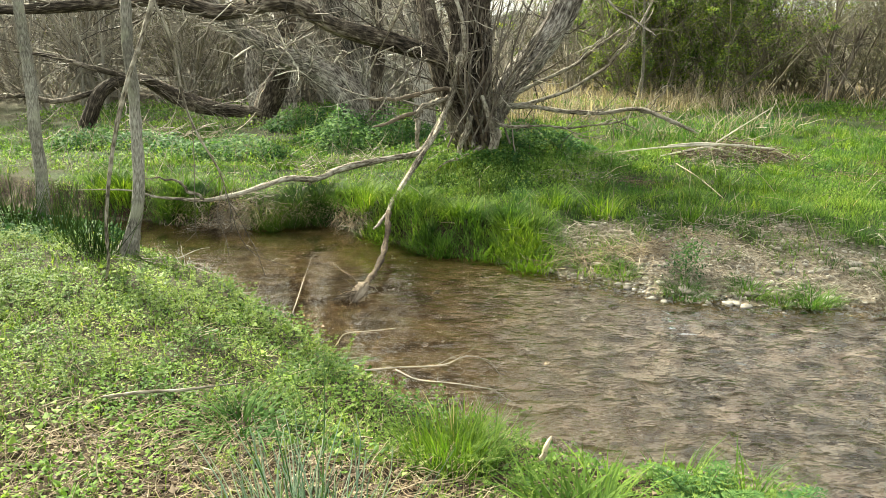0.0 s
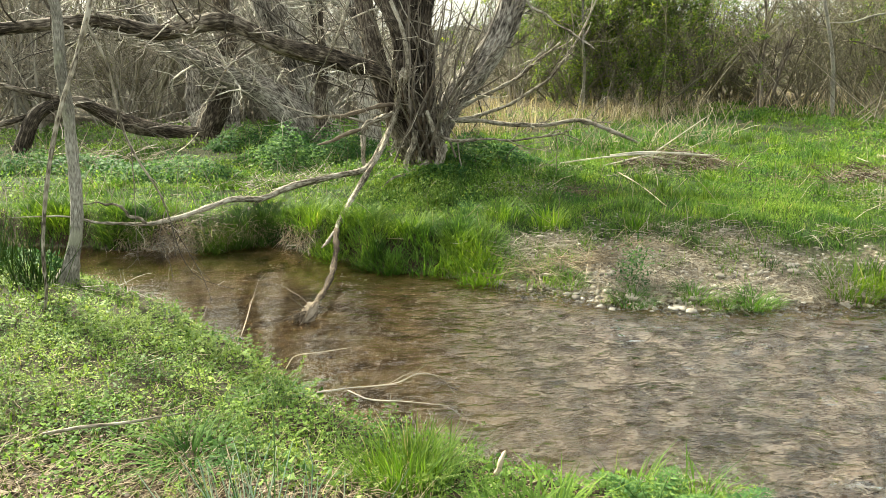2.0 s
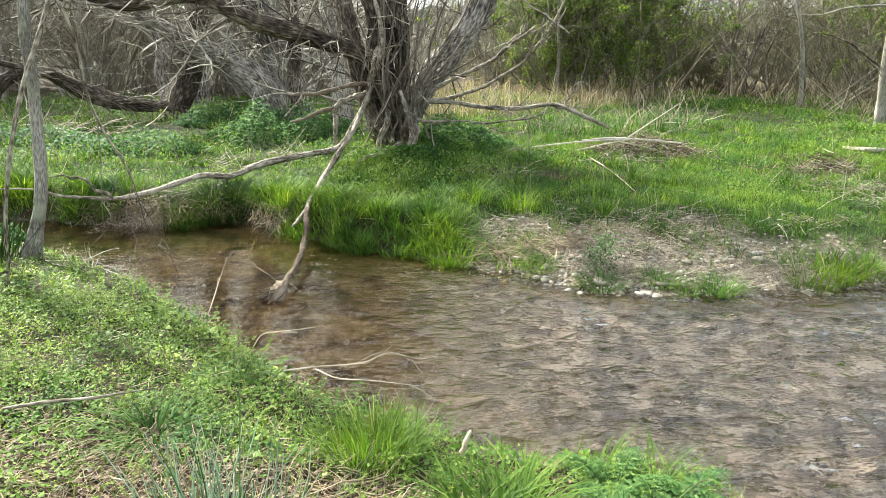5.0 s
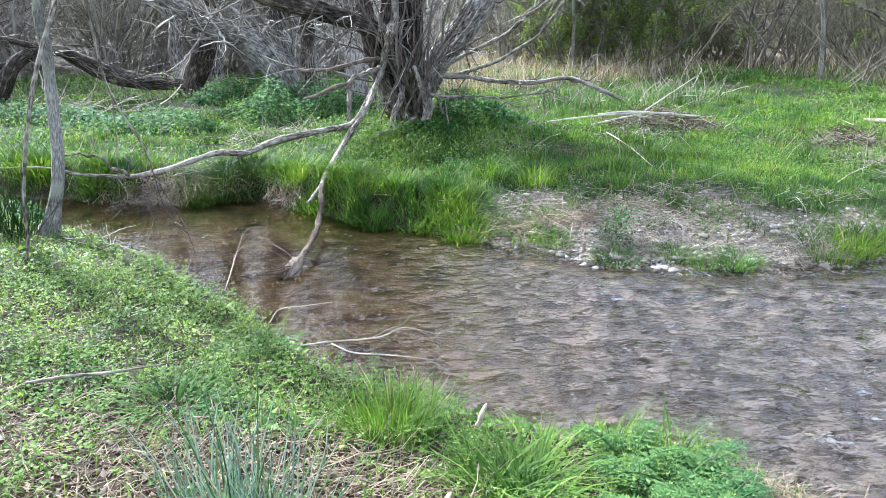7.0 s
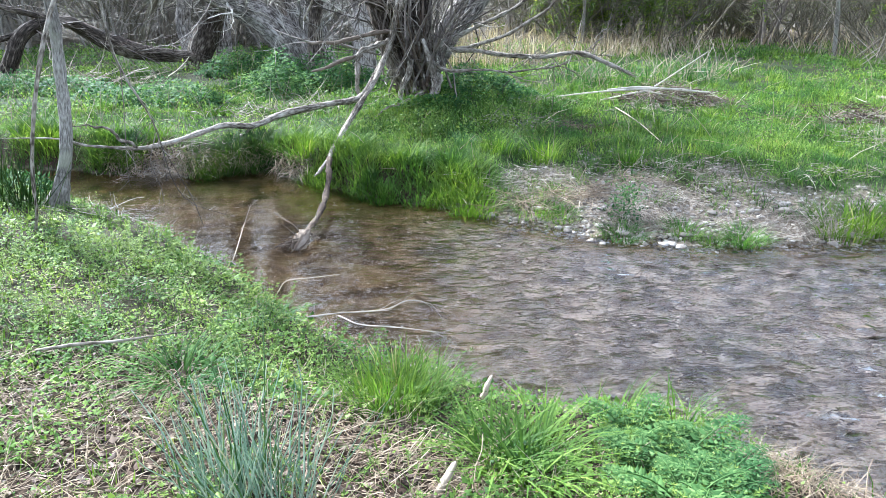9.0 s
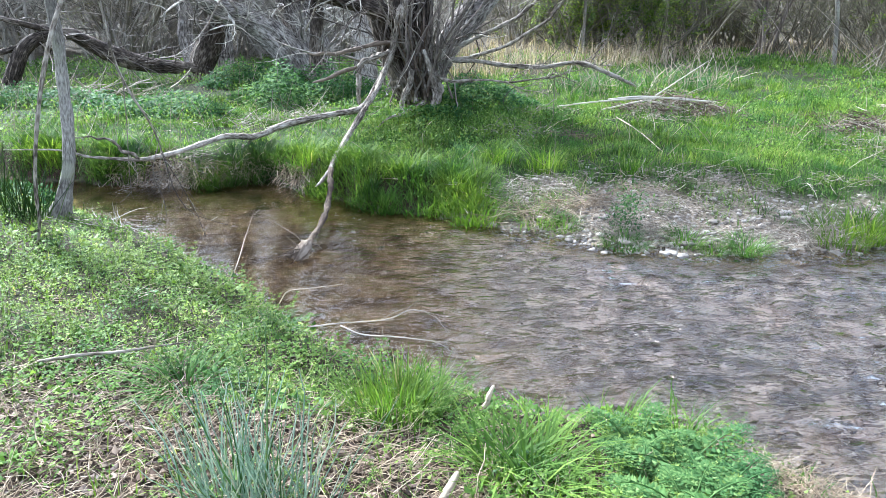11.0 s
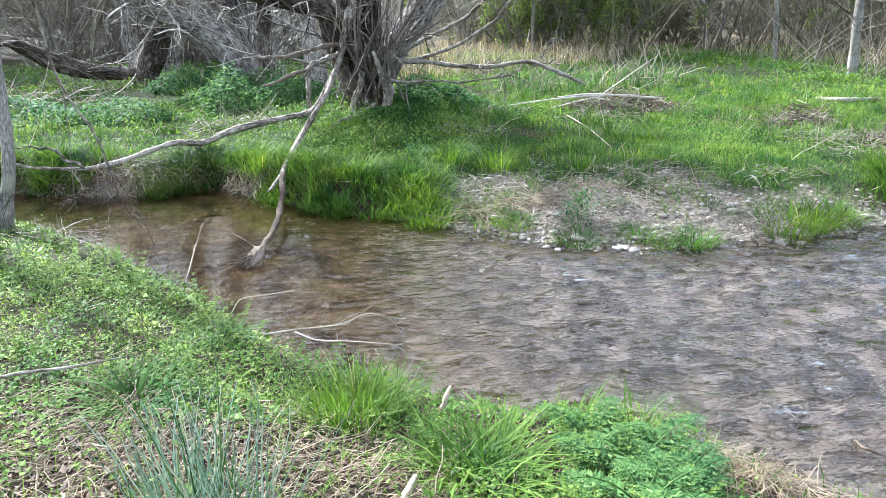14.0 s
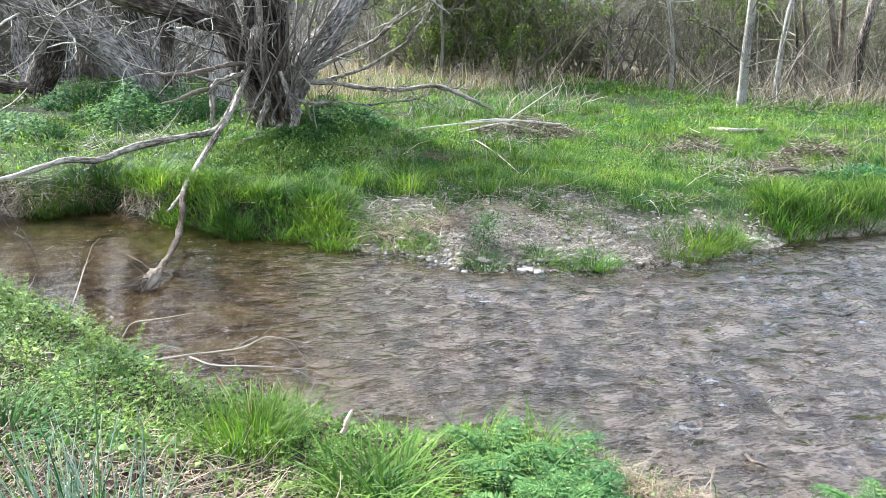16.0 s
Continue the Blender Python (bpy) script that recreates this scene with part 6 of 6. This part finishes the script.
def build_sticks():
    def stick(label, pts, rad, mat=M_DEAD, forks=0):
        ob = tagged(put("stick", [limb(pts, rad, 16, 7, 0.12, 0.004)], mat), label, "stick", "fallen sticks")
        if forks:
            P = np.array([spline(pts, 8)])
            a = offshoots(P, forks, (0.15, 0.4), 0.45, 0.4, 5, 0.12, 0.02)
            for line in a:
                put("twig", [tubes(line[None], np.linspace(rad[-1] * 0.9, 0.001, 5)[None], 4)], mat, ob)
        return ob
    stick("grey weathered stick lying in the herbs", [(-1.48, 3.03, 0.12), (-1.27, 3.00, 0.16), (-1.06, 3.01, 0.17), (-0.86, 3.17, 0.13)], [0.007, 0.008, 0.0055, 0.002], M_DEAD, 3)
    stick("pale forked twig reaching over the water", [(-0.39, 3.54, 0.02), (-0.23, 3.52, 0.04), (-0.01, 3.54, 0.05), (0.12, 3.58, 0.08), (0.25, 3.56, 0.06)], [0.0040, 0.0036, 0.003, 0.0024, 0.0014], M_GREYSTRAW, 7)
    stick("pale thin twig at the water's edge", [(-0.24, 3.59, 0.00), (-0.12, 3.47, 0.00), (0.05, 3.38, 0.02), (0.30, 3.30, 0.02)], [0.0042, 0.0036, 0.0028, 0.0014], M_GREYSTRAW, 5)
    stick("thin bent twig rising over the water", [(-0.98, 4.55, -0.10), (-0.94, 4.58, 0.00), (-0.93, 4.86, 0.10), (-0.90, 5.02, 0.20)], [0.0035, 0.003, 0.0025, 0.0015], M_PALETWIG, 2)
    stick("arching dry stalk over the water", [(-0.60, 3.96, -0.02), (-0.54, 3.96, 0.05), (-0.41, 3.93, 0.08), (-0.24, 3.98, 0.08)], [0.0035, 0.003, 0.0025, 0.0015], M_PALETWIG)
    stick("dark twig stuck in the stream bed", [(2.32, 2.77, -0.37), (2.29, 2.70, -0.34), (2.28, 2.64, -0.33), (2.33, 2.62, -0.34)], [0.006, 0.007, 0.007, 0.005], M_WETWOOD)
    stick("pale flat driftwood piece in the meadow", [(7.22, 10.78, 0.10), (7.39, 10.35, 0.12), (8.17, 10.58, 0.10)], [0.03, 0.04, 0.02])
    stick("pale broken stake on the far bank", [(5.75, 7.25, 0.10), (5.90, 7.17, 0.14), (6.08, 7.10, 0.10)], [0.022, 0.024, 0.018], M_DARKDEAD)
    stick("short pale split of wood on the near bank", [(0.39, 2.72, 0.00), (0.41, 2.73, 0.04), (0.44, 2.78, 0.07)], [0.010, 0.012, 0.007], M_PALETWIG)
    stick("short pale split of wood in the straw", [(0.15, 2.02, 0.05), (0.19, 2.06, 0.09), (0.23, 2.14, 0.10)], [0.012, 0.015, 0.009], M_PALETWIG)
    stick("long pale bent stalk in the grass", [(3.20, 11.62, 0.05), (3.06, 9.81, 0.10), (2.99, 8.68, 0.10), (2.98, 7.86, 0.02)], [0.007, 0.008, 0.007, 0.003], M_PALETWIG)
    stick("dark log lying at the thicket's foot", [(13.74, 25.81, 0.25), (12.31, 22.57, 0.30), (12.24, 21.39, 0.25)], [0.06, 0.10, 0.05], M_DARKDEAD)


def brush_pile(label, cx, cy, rx, ry, n, long):
    ob = empty("brush_pile", 0, 0, label, "brush pile", "brush piles in the meadow")
    a, d = rng.random(n) * 6.283, np.sqrt(rng.random(n))
    x, y = cx + rx * d * np.cos(a), cy + ry * d * np.sin(a)
    P = on_ground(x, y, 0.02)
    P[:, 2] += 0.34 * (1 - d) * rng.random(n)
    S = shoots(P, rng.normal(0, 1, (n, 3)) * np.array([1, 0.7, 0.2]), 0.08 + 0.25 * rng.random(n), 4, 0.2, 0)
    put("litter", [tubes(S[n // 3:], radii(S[n // 3:], 0.006, 0.0025), 3)], M_LITTER, ob, "dark rotting twigs and litter")
    put("brushwood", [tubes(S[:n // 3], radii(S[:n // 3], 0.005, 0.002), 3)], M_GREYSTRAW, ob, "grey weathered twigs")
    for p, r in long:
        put("pole", [limb(p, [0.9 * v for v in r], 14, 6, 0.08)], M_PEELED, ob, "long pale peeled stick")


build_meadow()
build_reeds()
build_nettles()
build_bank_tufts()
build_near_herbs()
build_straw()
build_near_plants()
build_tangles()
build_sticks()
brush_pile("pile of dark twigs with pale sticks across it", 4.05, 10.45, 0.95, 0.40, 1100, [
    ([(2.03, 10.65, 0.10), (2.80, 10.30, 0.25), (3.61, 10.30, 0.30), (4.18, 10.30, 0.29)], [0.008, 0.014, 0.018, 0.012]),
    ([(3.04, 10.30, 0.29), (3.52, 10.30, 0.32), (4.19, 10.30, 0.27), (4.56, 10.30, 0.24)], [0.012, 0.018, 0.016, 0.01]),
    ([(2.96, 10.30, 0.15), (3.45, 10.30, 0.25), (3.85, 10.30, 0.31)], [0.01, 0.014, 0.01]),
    ([(3.44, 10.30, 0.30), (3.86, 10.30, 0.21), (4.19, 10.30, 0.13)], [0.012, 0.014, 0.01]),
    ([(3.69, 10.30, 0.33), (4.08, 10.30, 0.59), (4.40, 10.30, 0.80)], [0.01, 0.009, 0.004])])
brush_pile("small heap of dark dead twigs in the grass", 5.95, 9.15, 0.50, 0.22, 420, [])
brush_pile("bleached roots and twigs on the bank", 7.3, 8.6, 0.65, 0.25, 420, [])
brush_pile("dark dead twigs below the grassy bank", 6.25, 7.75, 0.30, 0.35, 260, [])


# ---- stones ----
def stone_mesh(seed):
    bm = bmesh.new()
    bmesh.ops.create_icosphere(bm, subdivisions=2, radius=1.0)
    off = Vector((seed * 7.3, seed * 3.1, 0))
    for v in bm.verts:
        v.co *= 1 + 0.55 * noise.noise(v.co * 0.9 + off) + 0.30 * noise.noise(v.co * 2.1 + off)
        v.co.z *= 0.5
    me = bpy.data.meshes.new("stone")
    bm.to_mesh(me)
    bm.free()
    me.polygons.foreach_set("use_smooth", np.ones(len(me.polygons), bool))
    me.materials.append(M_STONE)
    return me


def build_stones():
    shapes = [stone_mesh(i + 1) for i in range(7)]
    x, y = scatter(1500, 0.7, 4.9, 5.3, 7.6, lambda x, y: gravel_mask(x, y) * np.exp(-np.clip(y - far_edge(x), 0, 3) / 0.5))
    for i in range(min(220, len(x))):
        s = 0.010 + 0.050 * rng.random() ** 4
        ob = tagged(new("stone", shapes[i % 7]), "weathered tan stone lying on the gravel shore", "stone", "stones on the gravel shore")
        ob.matrix_world = pose(x[i], y[i], float(ground_z(x[i], y[i])) + s * 0.25, 0, 0, rng.random() * 360) @ Matrix.Diagonal((s, s * (0.6 + 0.5 * rng.random()), s * 0.8, 1))
    bm = bmesh.new()
    bmesh.ops.create_icosphere(bm, subdivisions=1, radius=1.0)
    base = np.array([v.co[:] for v in bm.verts])
    tri = np.array([[v.index for v in f.verts] for f in bm.faces])
    bm.free()

    def pebbles(name, label, x, y, size, lift, material=M_STONE):
        n = len(x)
        s = size * (0.3 + 1.6 * rng.random(n) ** 3)
        q = base[None] * (1 + 0.22 * rng.normal(0, 1, (n, len(base), 1))) * s[:, None, None] * np.stack([np.ones(n), 0.6 + 0.5 * rng.random(n), 0.5 + 0.2 * rng.random(n)], 1)[:, None]
        r = rng.random(n) * 6.283
        c, sn = np.cos(r)[:, None], np.sin(r)[:, None]
        v = np.stack([q[..., 0] * c - q[..., 1] * sn, q[..., 0] * sn + q[..., 1] * c, q[..., 2]], -1) + on_ground(x, y, lift)[:, None]
        t = (tri[None] + (np.arange(n) * len(base))[:, None, None]).reshape(-1, 3)
        tagged(put(name, [(v.reshape(-1, 3), None, t, None)], material), label, "gravel", kind="stuff")

    x, y = scatter(20000, 0.6, 5.0, 5.3, 8.0, lambda x, y: gravel_mask(x, y) * np.interp(y - far_edge(x), [0, 0.6, 2], [1, 0.6, 0.25]))
    pebbles("shore_gravel", "small tan gravel on the shore", x, y, 0.017, -0.002)
    x, y = scatter(20000, -2.0, 7, 1.7, 8.2, lambda x, y: np.where((y > near_edge(x) + 0.1) & (y < far_edge(x) + 0.05), np.interp(x, [-1.0, 0.2, 1.2], [0.06, 0.3, 1.0]), 0))
    deep = ground_z(x, y) < WATER - 0.075
    x, y = x[deep], y[deep]
    pebbles("bed_gravel", "brown pebbles on the stream bed", x, y, 0.019, -0.006, M_BED)


build_stones()
